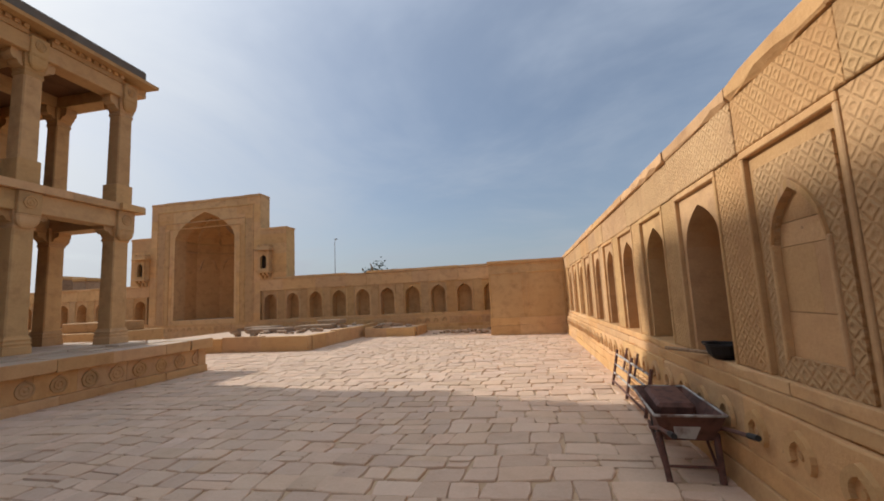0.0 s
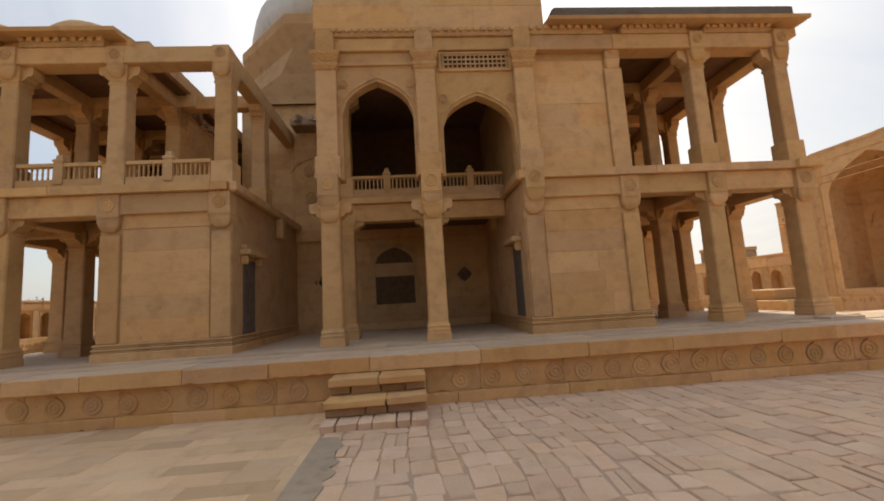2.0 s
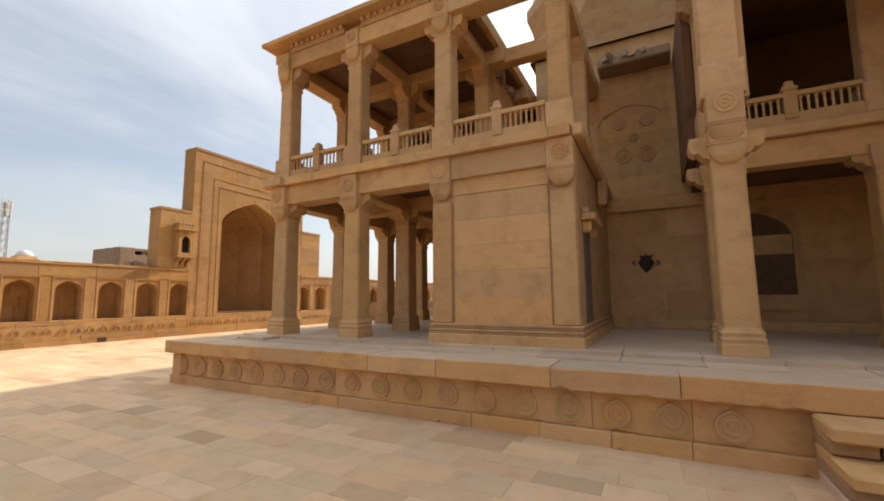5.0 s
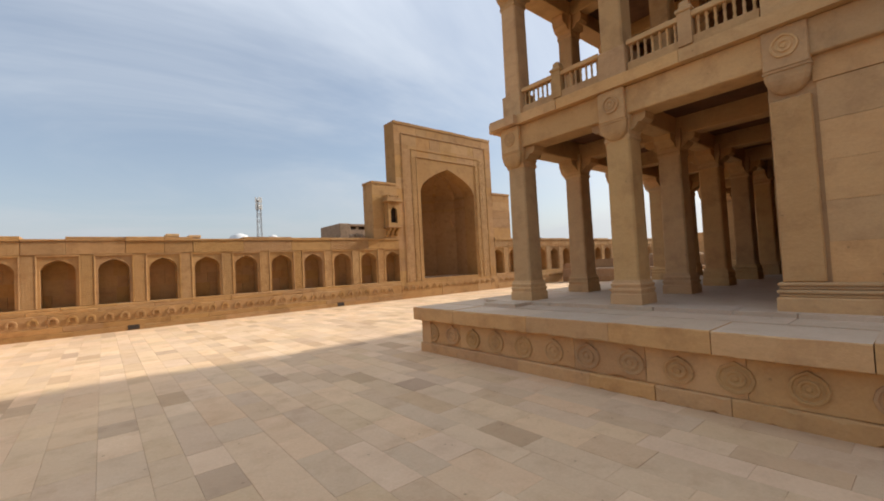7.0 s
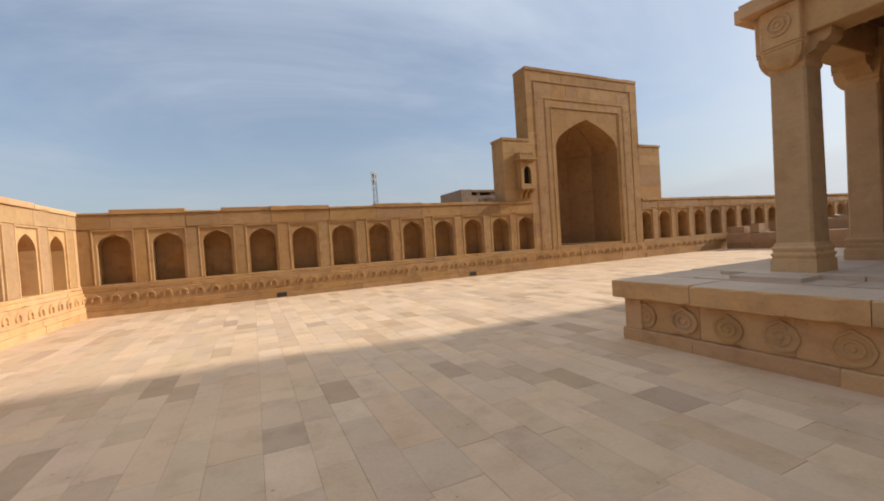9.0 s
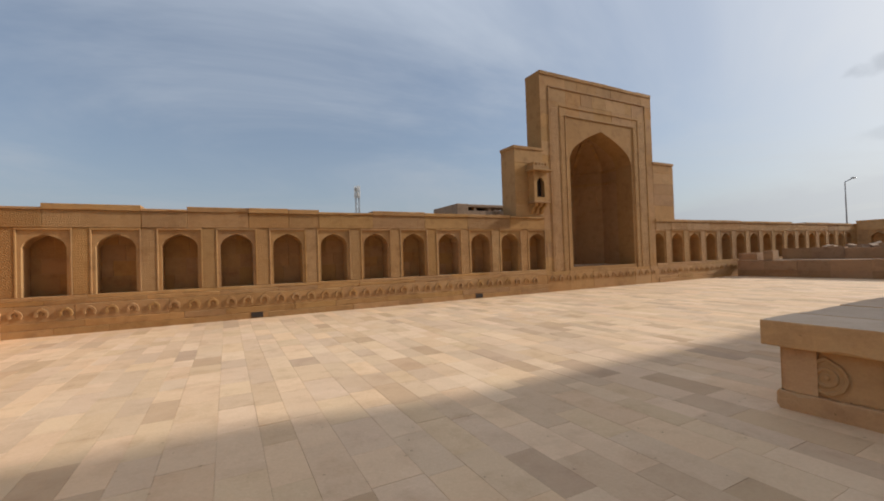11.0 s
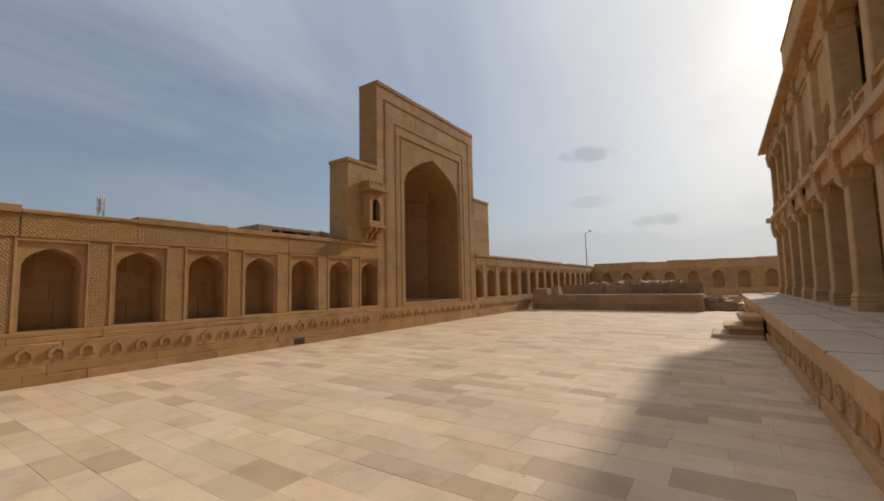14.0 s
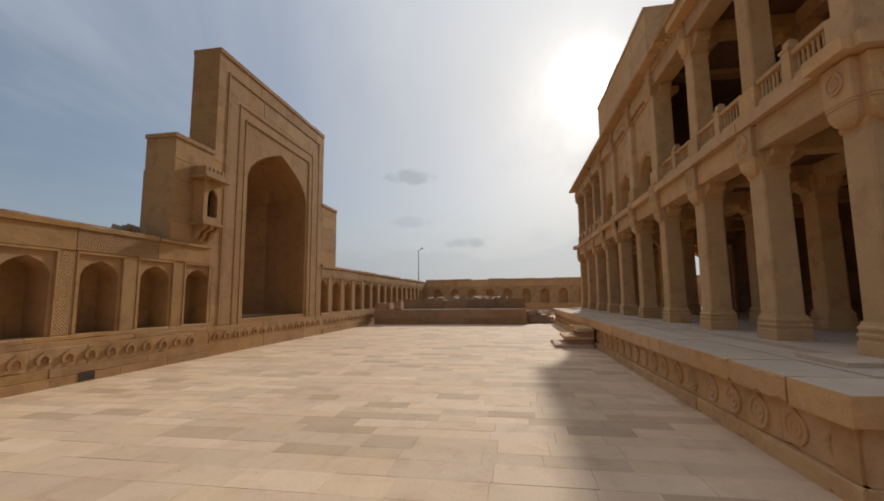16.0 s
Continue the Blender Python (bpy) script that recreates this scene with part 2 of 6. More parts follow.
M_COBBLE = stone_mat("rough_paving", (0.68, 0.49, 0.345), (0.63, 0.445, 0.31), (0.54, 0.37, 0.25), vary=0.10, bump=0.45)
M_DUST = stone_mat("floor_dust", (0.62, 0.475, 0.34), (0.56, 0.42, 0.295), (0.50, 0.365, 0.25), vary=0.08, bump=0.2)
M_SOIL = stone_mat("sandy_soil", (0.42, 0.30, 0.19), (0.36, 0.25, 0.15), (0.30, 0.21, 0.125), vary=0.0, bump=0.35)
M_MORTAR = stone_mat("crumbled_mortar", (0.46, 0.37, 0.28), (0.40, 0.315, 0.235), (0.31, 0.24, 0.175), vary=0.0, bump=0.45, scale=2.2)
M_JOINT = stone_mat("joint_earth", (0.50, 0.37, 0.265), (0.43, 0.315, 0.22), (0.34, 0.245, 0.17), vary=0.0, bump=0.3)
# Darker copy of the sandstone: interior shade is put into its colour.
M_SHADED_STONE = stone_mat("shade_dark_stone", (0.22, 0.115, 0.06), (0.16, 0.082, 0.043), (0.10, 0.05, 0.028), vary=0.12, bump=0.25)
M_RUBBLE = stone_mat("rubble_core", (0.42, 0.29, 0.185), (0.32, 0.215, 0.135), (0.20, 0.135, 0.085), vary=0.2, bump=0.34)
M_DOME = stone_mat("dome_plaster", (0.68, 0.68, 0.67), (0.58, 0.58, 0.57), (0.44, 0.42, 0.40), vary=0.0, bump=0.3)
M_ROOF = stone_mat("roof_screed", (0.20, 0.165, 0.13), (0.15, 0.125, 0.10), (0.11, 0.09, 0.07), vary=0.0, bump=0.34)
M_RUST = plain_mat("rusty_steel", (0.15, 0.068, 0.048), 0.7, 0.25, (0.085, 0.040, 0.030), 14)
M_PAINT = plain_mat("chipped_pale_paint", (0.42, 0.40, 0.36), 0.6, 0.1, (0.12, 0.06, 0.04), 9)
M_BLACK = plain_mat("soot_black_iron", (0.018, 0.016, 0.016), 0.6, 0.4)
M_RUBBER = plain_mat("old_rubber", (0.03, 0.027, 0.025), 0.85)
M_STICK = plain_mat("bare_wood", (0.30, 0.19, 0.10), 0.8, 0.0, (0.20, 0.12, 0.06), 20)
M_STEEL = plain_mat("grey_steel", (0.30, 0.31, 0.32), 0.5, 0.6)
M_DOOR = plain_mat("weathered_door", (0.13, 0.105, 0.085), 0.75, 0.0, (0.09, 0.07, 0.055), 8)
M_LEAF = plain_mat("dusty_leaf", (0.075, 0.085, 0.045), 0.8)
# Dark brown that puts shade into the screen, lozenge light and doorways.
M_SHADE = plain_mat("shade_brown", (0.15, 0.095, 0.055), 0.95, 0.0, (0.11, 0.068, 0.04), 9)
# Near-black for sheets that stand for the shade inside openings.
M_DARK = plain_mat("opening_shade", (0.05, 0.035, 0.025), 0.95)
M_WHITE = plain_mat("whitewash", (0.62, 0.60, 0.56), 0.85)


# ---- mesh helpers ----
def done(bm, name, mat, smooth=False):
    bmesh.ops.recalc_face_normals(bm, faces=bm.faces)
    me = bpy.data.meshes.new(name)
    bm.to_mesh(me)
    bm.free()
    me.materials.append(mat)
    if smooth:
        for f in me.polygons:
            f.use_smooth = True
    return me


def part(name, bm, mat, parent=None, label="", m=None, smooth=False):
    """Links a bmesh (or a ready mesh) as one object under a thing or a part."""
    me = bm if isinstance(bm, bpy.types.Mesh) else done(bm, name, mat, smooth)
    ob = new(name, me)
    ob.parent = parent
    if m is not None:
        ob.matrix_basis = m
    if label:
        ob["label"] = label
    return ob


def thing(name, label, category, m=None, group="", kind=""):
    ob = new(name)
    ob.empty_display_size = 0.2
    if m is not None:
        ob.matrix_basis = m
    return tagged(ob, label, category, group, kind)


def box(bm, x0, x1, y0, y1, z0, z1, bevel=0.0):
    r = bmesh.ops.create_cube(bm, size=1.0, matrix=Matrix.Translation(((x0 + x1) / 2, (y0 + y1) / 2, (z0 + z1) / 2)) @ Matrix.Diagonal((abs(x1 - x0), abs(y1 - y0), abs(z1 - z0), 1)))
    if bevel:
        es = list({e for v in r["verts"] for e in v.link_edges})
        bmesh.ops.bevel(bm, geom=es, offset=bevel, segments=1, affect="EDGES", profile=0.5)
    return bm


def bxm(x0, x1, y0, y1, z0, z1, bevel=0.0):
    return box(bmesh.new(), x0, x1, y0, y1, z0, z1, bevel)


def prism(bm, pts, axis, a, b):
    """A polygon of (p, q) drawn across an axis and pulled from a to b. Axis x: p=y, q=z; y: p=x, q=z; z: p=x, q=y."""
    def at(p, q, w):
        return {"x": (w, p, q), "y": (p, w, q), "z": (p, q, w)}[axis]
    lo, hi = [bm.verts.new(at(p, q, a)) for p, q in pts], [bm.verts.new(at(p, q, b)) for p, q in pts]
    bm.faces.new(lo)
    bm.faces.new(hi[::-1])
    k = len(pts)
    for i in range(k):
        bm.faces.new((lo[i], hi[i], hi[(i + 1) % k], lo[(i + 1) % k]))
    return bm


def rings(bm, prof, sides, turn=0.0, cx=0.0, cy=0.0, square=False):
    """Stacks rings of (radius, z); square: four sides, radius is the half width."""
    f = 1 / math.cos(math.pi / sides) if square else 1.0
    prev = None
    for r, z in prof:
        cur = [bm.verts.new((cx + r * f * math.cos(turn + 2 * math.pi * i / sides), cy + r * f * math.sin(turn + 2 * math.pi * i / sides), z)) for i in range(sides)]
        if prev:
            for i in range(sides):
                bm.faces.new((prev[i], prev[(i + 1) % sides], cur[(i + 1) % sides], cur[i]))
        else:
            bm.faces.new(cur[::-1])
        prev = cur
    bm.faces.new(prev)
    return bm


def arch_curve(w, zs, za, k=14):
    """Pointed arch from the left spring to the right one."""
    out = []
    c1 = 0.46 if w > 1.5 else 0.60
    for i in range(k + 1):
        s = -1 + 2 * i / k
        a = abs(s)
        out.append((s * w, zs + (za - zs) * (c1 * math.sqrt(max(0.0, 1 - a ** 2.6)) + (1 - c1) * (1 - a))))
    return out


def arch_panel(bm, u0, u1, z0, z1, w, zb, zs, za, d0, d1, uc=0.0, k=14):
    """An upright slab from depth d0 to d1 with a pointed opening through it."""
    outline = [(-w, zb)] + arch_curve(w, zs, za, k) + [(w, zb)]
    outline = [(uc + a, b) for a, b in outline]
    faces = []
    arc = outline[1:-1]
    for (a, b), (c, d) in zip(arc, arc[1:]):
        faces.append(((a, b), (c, d), (c, z1), (a, z1)))
    faces.append(((u0, zb), (uc - w, zb), (uc - w, zs), (u0, zs)))
    faces.append(((u0, zs), (uc - w, zs), (uc - w, z1), (u0, z1)))
    faces.append(((uc + w, zb), (u1, zb), (u1, zs), (uc + w, zs)))
    faces.append(((uc + w, zs), (u1, zs), (u1, z1), (uc + w, z1)))
    if zb > z0 + 1e-4:
        faces.append(((u0, z0), (u1, z0), (u1, zb), (u0, zb)))
    for d in (d0, d1):
        for f in faces:
            bm.faces.new([bm.verts.new((a, d, b)) for a, b in f])
    loop = list(zip(outline, outline[1:]))
    if zb > z0 + 1e-4:
        loop.append((outline[-1], outline[0]))
    rect = [(u0, z0), (u0, z1), (u1, z1), (u1, z0)]
    loop += list(zip(rect, rect[1:]))
    loop += [(rect[3], rect[0])] if zb > z0 + 1e-4 else [((u0, z0), (uc - w, z0)), ((uc + w, z0), (u1, z0))]
    for (a, b), (c, d) in loop:
        bm.faces.new([bm.verts.new(q) for q in ((a, d0, b), (c, d0, d), (c, d1, d), (a, d1, b))])
    bmesh.ops.remove_doubles(bm, verts=bm.verts, dist=1e-4)
    return bm


UNIT = done(bxm(-0.5, 0.5, -0.5, 0.5, -0.5, 0.5), "stone_block", M_BLOCK)
UNIT_SHADED = done(bxm(-0.5, 0.5, -0.5, 0.5, -0.5, 0.5), "shade_dark_block", M_SHADED_STONE)
UNIT_NICHE_SHADE = done(bxm(-0.5, 0.5, -0.5, 0.5, -0.5, 0.5), "niche_shade_block", M_NICHE_SHADE)
UNIT_WORN = done(bxm(-0.5, 0.5, -0.5, 0.5, -0.5, 0.5), "worn_block", M_WORN)
UNIT_DUST = done(bxm(-0.5, 0.5, -0.5, 0.5, -0.5, 0.5), "floor_slab", M_DUST)


def block(name, parent, m, x0, x1, y0, y1, z0, z1, mesh=None):
    """A single stone, an object of its own on the shared block mesh."""
    ob = new(name, mesh or UNIT)
    ob.parent = parent
    ob.matrix_basis = m @ Matrix.Translation(((x0 + x1) / 2, (y0 + y1) / 2, (z0 + z1) / 2)) @ Matrix.Diagonal((x1 - x0, y1 - y0, z1 - z0, 1))
    return ob


def rough_block(name, parent, m, u0, u1, y0, y1, z0, z1, rng, amp=0.014, step=0.16, mat=None):
    """A stone with chipped, uneven front edges; -y is its face."""
    bm = bmesh.new()
    k = max(2, round((u1 - u0) / step))
    prev = None
    for i in range(k + 1):
        u = u0 + (u1 - u0) * i / k
        chip = rng.uniform(0.3, 1.0) * amp * (2.6 if rng.random() < 0.13 else 1.0)
        nick = rng.uniform(0.2, 1.0) * amp * (3.2 if rng.random() < 0.16 else 1.0)
        pts = ((y1, z0), (y0 + nick, z0), (y0 + rng.uniform(0, amp) * 0.5, z0 + nick), (y0 + rng.uniform(0, amp) * 0.5, z1 - chip), (y0 + chip, z1), (y1, z1))
        cur = [bm.verts.new((u, a, b)) for a, b in pts]
        if prev:
            for j in range(6):
                bm.faces.new((prev[j], prev[(j + 1) % 6], cur[(j + 1) % 6], cur[j]))
        else:
            bm.faces.new(cur)
        prev = cur
    bm.faces.new(prev[::-1])
    return part(name, bm, mat or M_BLOCK, parent, m=m)


def ashlar(parent, m, u0, u1, z0, z1, y, rng, course=0.42, length=1.1, proud=0.012, gap=0.003, mesh=None):
    """Courses of stone in front of the plane y, each block standing out a little differently."""
    n = max(1, round((z1 - z0) / course))
    h = (z1 - z0) / n
    for i in range(n):
        u = u0
        while u < u1 - 0.02:
            e = u + length * rng.uniform(0.6, 1.4)
            if e > u1 - 0.3:
                e = u1
            block("stone_block", parent, m, u + gap / 2, e - gap / 2, y - proud - rng.uniform(0, 0.007), y + 0.05, z0 + i * h + gap / 2, z0 + (i + 1) * h - gap / 2, mesh)
            u = e

# ---- plan ----
CX, CY = -17.05, -1.0            # middle of the tomb
SOUTH, NORTH, WEST = -20.2, 18.8, -40.5
EAST_N, EAST_S = 1.43, 0.80      # the east wall bends slightly at y = 0
PLAT, FLOOR = 0.76, 0.80         # top of the podium, floor of the gallery
RNG = random.Random(7)

# ---- ground ----
bm = bmesh.new()
for x0, x1, y0, y1 in ((-2500, 2500, -2500, 2500),):
    bm.faces.new([bm.verts.new((x, y, -0.03)) for x, y in ((x0, y0), (x1, y0), (x1, y1), (x0, y1))])
tagged(part("ground", bm, M_SOIL), "sandy bare earth around the walled court", "ground", kind="structure")


# ---- enclosure walls ----
def horseshoe(r0=0.062, r1=0.118, d=0.028):
    """A carved horseshoe ring with a bud in it, standing out from y = 0."""
    bm = bmesh.new()
    k = 14
    a0 = math.radians(-36)
    a1 = math.radians(216)
    prev = None
    for i in range(k + 1):
        a = a0 + (a1 - a0) * i / k
        c, s = math.cos(a), math.sin(a)
        tip = 1.0 + 0.16 * max(0.0, 1 - abs(a - math.pi / 2) / 0.5)
        cur = [bm.verts.new(q) for q in ((r0 * c, 0.0, r0 * s * tip), (r0 * 1.06 * c, -d, r0 * 1.06 * s * tip), (r1 * 0.96 * c, -d, r1 * 0.96 * s * tip), (r1 * c, 0.0, r1 * s * tip))]
        if prev:
            for j in range(3):
                bm.faces.new((prev[j], cur[j], cur[j + 1], prev[j + 1]))
        else:
            bm.faces.new(cur)
        prev = cur
    bm.faces.new(prev[::-1])
    rings_at = [(0.024, 0.0), (0.017, 0.010)]
    q = [[bm.verts.new((r * math.cos(2 * math.pi * i / 8), -y, r * 1.2 * math.sin(2 * math.pi * i / 8))) for i in range(8)] for r, y in rings_at]
    for i in range(8):
        bm.faces.new((q[0][i], q[0][(i + 1) % 8], q[1][(i + 1) % 8], q[1][i]))
    bm.faces.new(q[1])
    return bm


def roundel(r=0.17, d=0.020, lobes=0):
    """A carved disc with two raised rings and a boss."""
    bm = bmesh.new()
    k = 28
    prof = ((1.0, 0.0), (0.97, d), (0.82, d), (0.76, d * 0.3), (0.58, d * 0.3), (0.53, d * 0.95), (0.40, d * 0.95), (0.34, d * 0.35), (0.2, d * 0.35), (0.14, d * 0.9))
    prev = None
    for f, y in prof:
        cur = []
        for i in range(k):
            a = 2 * math.pi * i / k
            w = 1 + (0.018 * math.cos(lobes * a) if lobes and f > 0.7 else 0)
            tip = 1 + (0.13 * max(0.0, 1 - abs(a - math.pi / 2) / 0.45) if f > 0.7 else 0)
            cur.append(bm.verts.new((r * f * w * math.cos(a), -y, r * f * w * math.sin(a) * tip)))
        if prev:
            for i in range(k):
                bm.faces.new((prev[i], prev[(i + 1) % k], cur[(i + 1) % k], cur[i]))
        prev = cur
    bm.faces.new(prev)
    return bm


HORSE = done(horseshoe(), "medallion", M_STONE)
ROUND = [done(roundel(0.145), "medallion", M_STONE), done(roundel(0.15, 0.022, 8), "medallion", M_STONE), done(roundel(0.138, 0.02, 12), "medallion", M_STONE)]
WALL_TOP, SILL = 2.62, 0.82
NICHE_D = 0.52
RIM, LIP = 0.062, 0.035     # plain band round a niche, and its raised border


def bay_meshes(width, w, spring, apex, head):
    """The shared stones of one bay of a niche wall: local x along the wall, -y towards the court."""
    h = width / 2
    inner = w + RIM
    panel = arch_panel(bmesh.new(), -inner, inner, SILL, head, w, SILL, spring, apex, 0.030, NICHE_D)
    frame_bm = bmesh.new()
    for a, b in ((-inner - LIP, -inner), (inner, inner + LIP)):
        box(frame_bm, a, b, -0.010, NICHE_D, SILL, head, 0.006)
    box(frame_bm, -inner - LIP, inner + LIP, -0.012, NICHE_D, head, head + 0.05, 0.006)
    pil = bmesh.new()
    box(pil, -(h - inner - LIP) + 0.003, (h - inner - LIP) - 0.003, 0.0, NICHE_D, SILL, head + 0.05, 0.006)
    return (done(panel, "niche_panel", M_STONE), done(frame_bm, "niche_frame", M_STONE), done(pil, "pilaster", M_NET))


def niche_wall(name, label, m, u0, u1, centres, width, w, thick=0.95, rise=0.0, backs=False, blind=(), drains=(), carved=True, medal=0.40, spring=1.76, apex=2.10, head=2.22):
    """A court wall: plinth with horseshoe medallions, niche bays, carved frieze and coping; all stones are its parts."""
    rng = random.Random(name)
    wtop = WALL_TOP + rise
    core = bxm(u0, u1, NICHE_D, thick, 0, wtop)
    wall = part(name, core, M_STONE, m=m)
    tagged(wall, label, "wall", kind="structure")
    me_panel, me_frame, me_pil = bay_meshes(width, w, spring, apex, head)
    I = Matrix.Identity(4)
    for c in centres:
        mm = Matrix.Translation((c, 0, 0))
        part("niche_panel", me_panel, M_STONE, wall, m=mm)
        part("niche_frame", me_frame, M_STONE, wall, m=mm)
        # back stones carry the niche's shade as a darker colour
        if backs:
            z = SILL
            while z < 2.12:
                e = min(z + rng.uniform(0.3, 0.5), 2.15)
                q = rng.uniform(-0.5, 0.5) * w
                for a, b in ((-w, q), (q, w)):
                    block("stone_block", wall, mm, a + 0.003, b - 0.003, NICHE_D - 0.03 - rng.uniform(0, 0.012), NICHE_D + 0.02, z + 0.003, e - 0.003, UNIT_NICHE_SHADE)
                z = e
        if c in blind:
            bl = prism(bmesh.new(), [(-w, 1.742)] + arch_curve(w, 1.742, 2.09)[1:-1] + [(w, 1.742)], "y", 0.045, NICHE_D)
            part("carved_surround", arch_panel(bmesh.new(), -w, w, SILL, 2.12, w - 0.12, SILL + 0.14, 1.60, 1.93, 0.014, 0.06), M_NET, wall, "band of fine carving round a blind niche", m=mm)
            for z0, z1, cut in ((SILL, 1.22, 0.9), (1.22, 1.60, 0.2), (1.60, 1.74, 0.9)):
                for a, b in ((-w, cut * w), (cut * w, w)):
                    block("stone_block", wall, mm, a + 0.002, b - 0.002, 0.04 + rng.uniform(0, 0.006), NICHE_D, z0 + 0.002, z1 - 0.002)
            part("blind_panel", bl, M_STONE, wall, "smooth stone filling of a blind niche", m=mm)
            rim = bmesh.new()
            for s in (-1, 1):
                box(rim, s * (w - 0.11) - 0.014, s * (w - 0.11) + 0.014, -0.004, 0.06, SILL + 0.12, 1.62, 0.006)
            arc = arch_curve(w - 0.11, 1.61, 1.95)
            for (a, b), (c2, d2) in zip(arc, arc[1:]):
                prism(rim, [(a, b - 0.025), (c2, d2 - 0.025), (c2, d2 + 0.025), (a, b + 0.025)], "y", -0.004, 0.06)
            part("blind_arch_rim", rim, M_STONE, wall, m=mm)
    edges = sorted([c - width / 2 for c in centres] + ([max(centres) + width / 2] if centres else []))
    for e in edges:
        if u0 + 0.05 < e < u1 - 0.05:
            part("pilaster", me_pil, M_NET, wall, m=Matrix.Translation((e, 0, 0)))
    # plain stone fills what the bays leave at the ends
    if centres:
        inner = w + RIM + LIP
        half = width / 2 - inner
        for a, b in ((u0, min(edges) - half), (max(edges) + half, u1)):
            if b - a > 0.03:
                block("stone_block", wall, I, a, b, -0.004, NICHE_D + 0.01, SILL, head + 0.05)
    # plinth, ledge, frieze and coping in single stones
    for z0, z1, y0, ln, jit, mesh in ((-0.02, 0.15, -0.105, 1.2, 0.014, None), (0.15, 0.30, -0.095, 1.4, 0.012, None), (0.30, 0.64, -0.085, 1.5, 0.008, None), (0.64, 0.74, -0.055, 1.3, 0.006, None), (0.74, SILL, -0.03, 1.3, 0.006, None)):
        u = u0
        while u < u1 - 0.02:
            e = u + ln * rng.uniform(0.6, 1.4)
            if e > u1 - 0.35:
                e = u1
            rough_block("plinth_stone", wall, I, u + 0.003, e - 0.003, y0 - rng.uniform(0, jit), NICHE_D + 0.02, z0, z1 - 0.003, rng, 0.010, 0.3)
            u = e
    u = u0
    while u < u1 - 0.02:
        e = u + 1.25 * rng.uniform(0.6, 1.5)
        if e > u1 - 0.4:
            e = u1
        fr = bxm(0, e - u - 0.006, -0.012 - rng.uniform(0, 0.012), NICHE_D, head + 0.053, wtop - 0.004, 0.006)
        part("frieze_stone", fr, M_NET if carved and rng.random() < 0.88 else M_BLOCK, wall, m=Matrix.Translation((u + 0.003, 0, 0)))
        top = wtop + 0.115 + rng.uniform(-0.018, 0.016)
        if rng.random() < 0.10:
            top -= 0.05
        rough_block("coping_stone", wall, I, u + 0.004, e - 0.006, -0.045 - rng.uniform(0, 0.02), thick + 0.04, wtop, top, rng, 0.016, 0.2)
        u = e
    u = u0 + 0.3
    while u < u1 - 0.2:
        part("medallion", HORSE, M_STONE, wall, m=Matrix.Translation((u, -0.088, 0.452 + rng.uniform(-0.010, 0.010))))
        u += medal * rng.uniform(0.96, 1.04)
    for d in drains:
        # dark slab on the wall face, the drain's shade as colour
        part("drain_hole", bxm(d - 0.14, d + 0.14, -0.122, -0.06, 0.02, 0.15, 0.004), M_DARK, wall, "dark drain opening at the foot of the wall")
    return wall


def restone(root, table):
    """Swaps the materials of a whole wall and its stones for those in the table."""
    todo = [root]
    while todo:
        ob = todo.pop()
        todo += list(ob.children)
        for slot in ob.material_slots:
            if slot.material in table:
                new_mat = table[slot.material]
                slot.link = "OBJECT"
                slot.material = new_mat


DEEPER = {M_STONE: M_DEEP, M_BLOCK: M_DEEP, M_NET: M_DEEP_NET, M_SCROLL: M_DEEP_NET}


def turn_z(x, y, deg):
    return Matrix.Translation((x, y, 0)) @ Matrix.Rotation(radians(deg), 4, "Z")


# south wall: local x runs west, so world x = origin - u
GX = -16.675
S_PITCH = 1.2085
w_s = niche_wall("wall_south", "weathered sandstone court wall with arched niches and carved plinth", turn_z(0, SOUTH, 180), -1.15, 13.56,
           [-0.055 + S_PITCH * i for i in range(12)], S_PITCH, 0.362, rise=0.03, backs=True, drains=(3.99, 10.61), spring=1.85, apex=2.13, medal=0.385)
w_sw = niche_wall("wall_south_west", "weathered sandstone court wall with arched niches beyond the gateway", turn_z(0, SOUTH, 180), 19.79, 40.5,
           [20.04 + 1.29 * i for i in range(16)], 1.29, 0.37, spring=1.85, apex=2.13)
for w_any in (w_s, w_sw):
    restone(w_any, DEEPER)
# north wall, local x = world x
niche_wall("wall_north", "shaded sandstone court wall with a row of arched niches", turn_z(0, NORTH, 0), -13.3, -1.35,
           [-12.75 + 1.245 * i for i in range(10)], 1.245, 0.34, rise=0.2, carved=False)
niche_wall("wall_north_west", "shaded sandstone court wall with a row of arched niches", turn_z(0, NORTH, 0), -40.5, -20.0,
           [-20.6 - 1.3 * i for i in range(15)][::-1], 1.3, 0.35, rise=0.2, carved=False)
# west wall, local x = world y
niche_wall("wall_west", "far shaded sandstone court wall with arched niches", turn_z(WEST, 0, 90), SOUTH, NORTH,
           [-19.2 + 1.55 * i for i in range(24)], 1.55, 0.36, rise=0.20, carved=False)
# east wall in two stretches, local x runs south
niche_wall("wall_east", "sunlit sandstone court wall with arched niches and carved geometric panels", turn_z(EAST_N, 0, -90), -NORTH, 0.0,
           [-3.74 + 1.275 * i for i in range(-8, 3)], 1.275, 0.35, rise=0.03, backs=True, blind=(-3.74 + 1.275,), medal=0.42)
lean = math.degrees(math.atan2(EAST_N - EAST_S, -SOUTH))
niche_wall("wall_east_south", "sunlit sandstone court wall with arched niches", turn_z(EAST_N, 0, -90 - lean), 0.0, 20.9,
           [0.2 + 1.31 * i + 0.655 for i in range(15)], 1.31, 0.36, backs=True, medal=0.42)
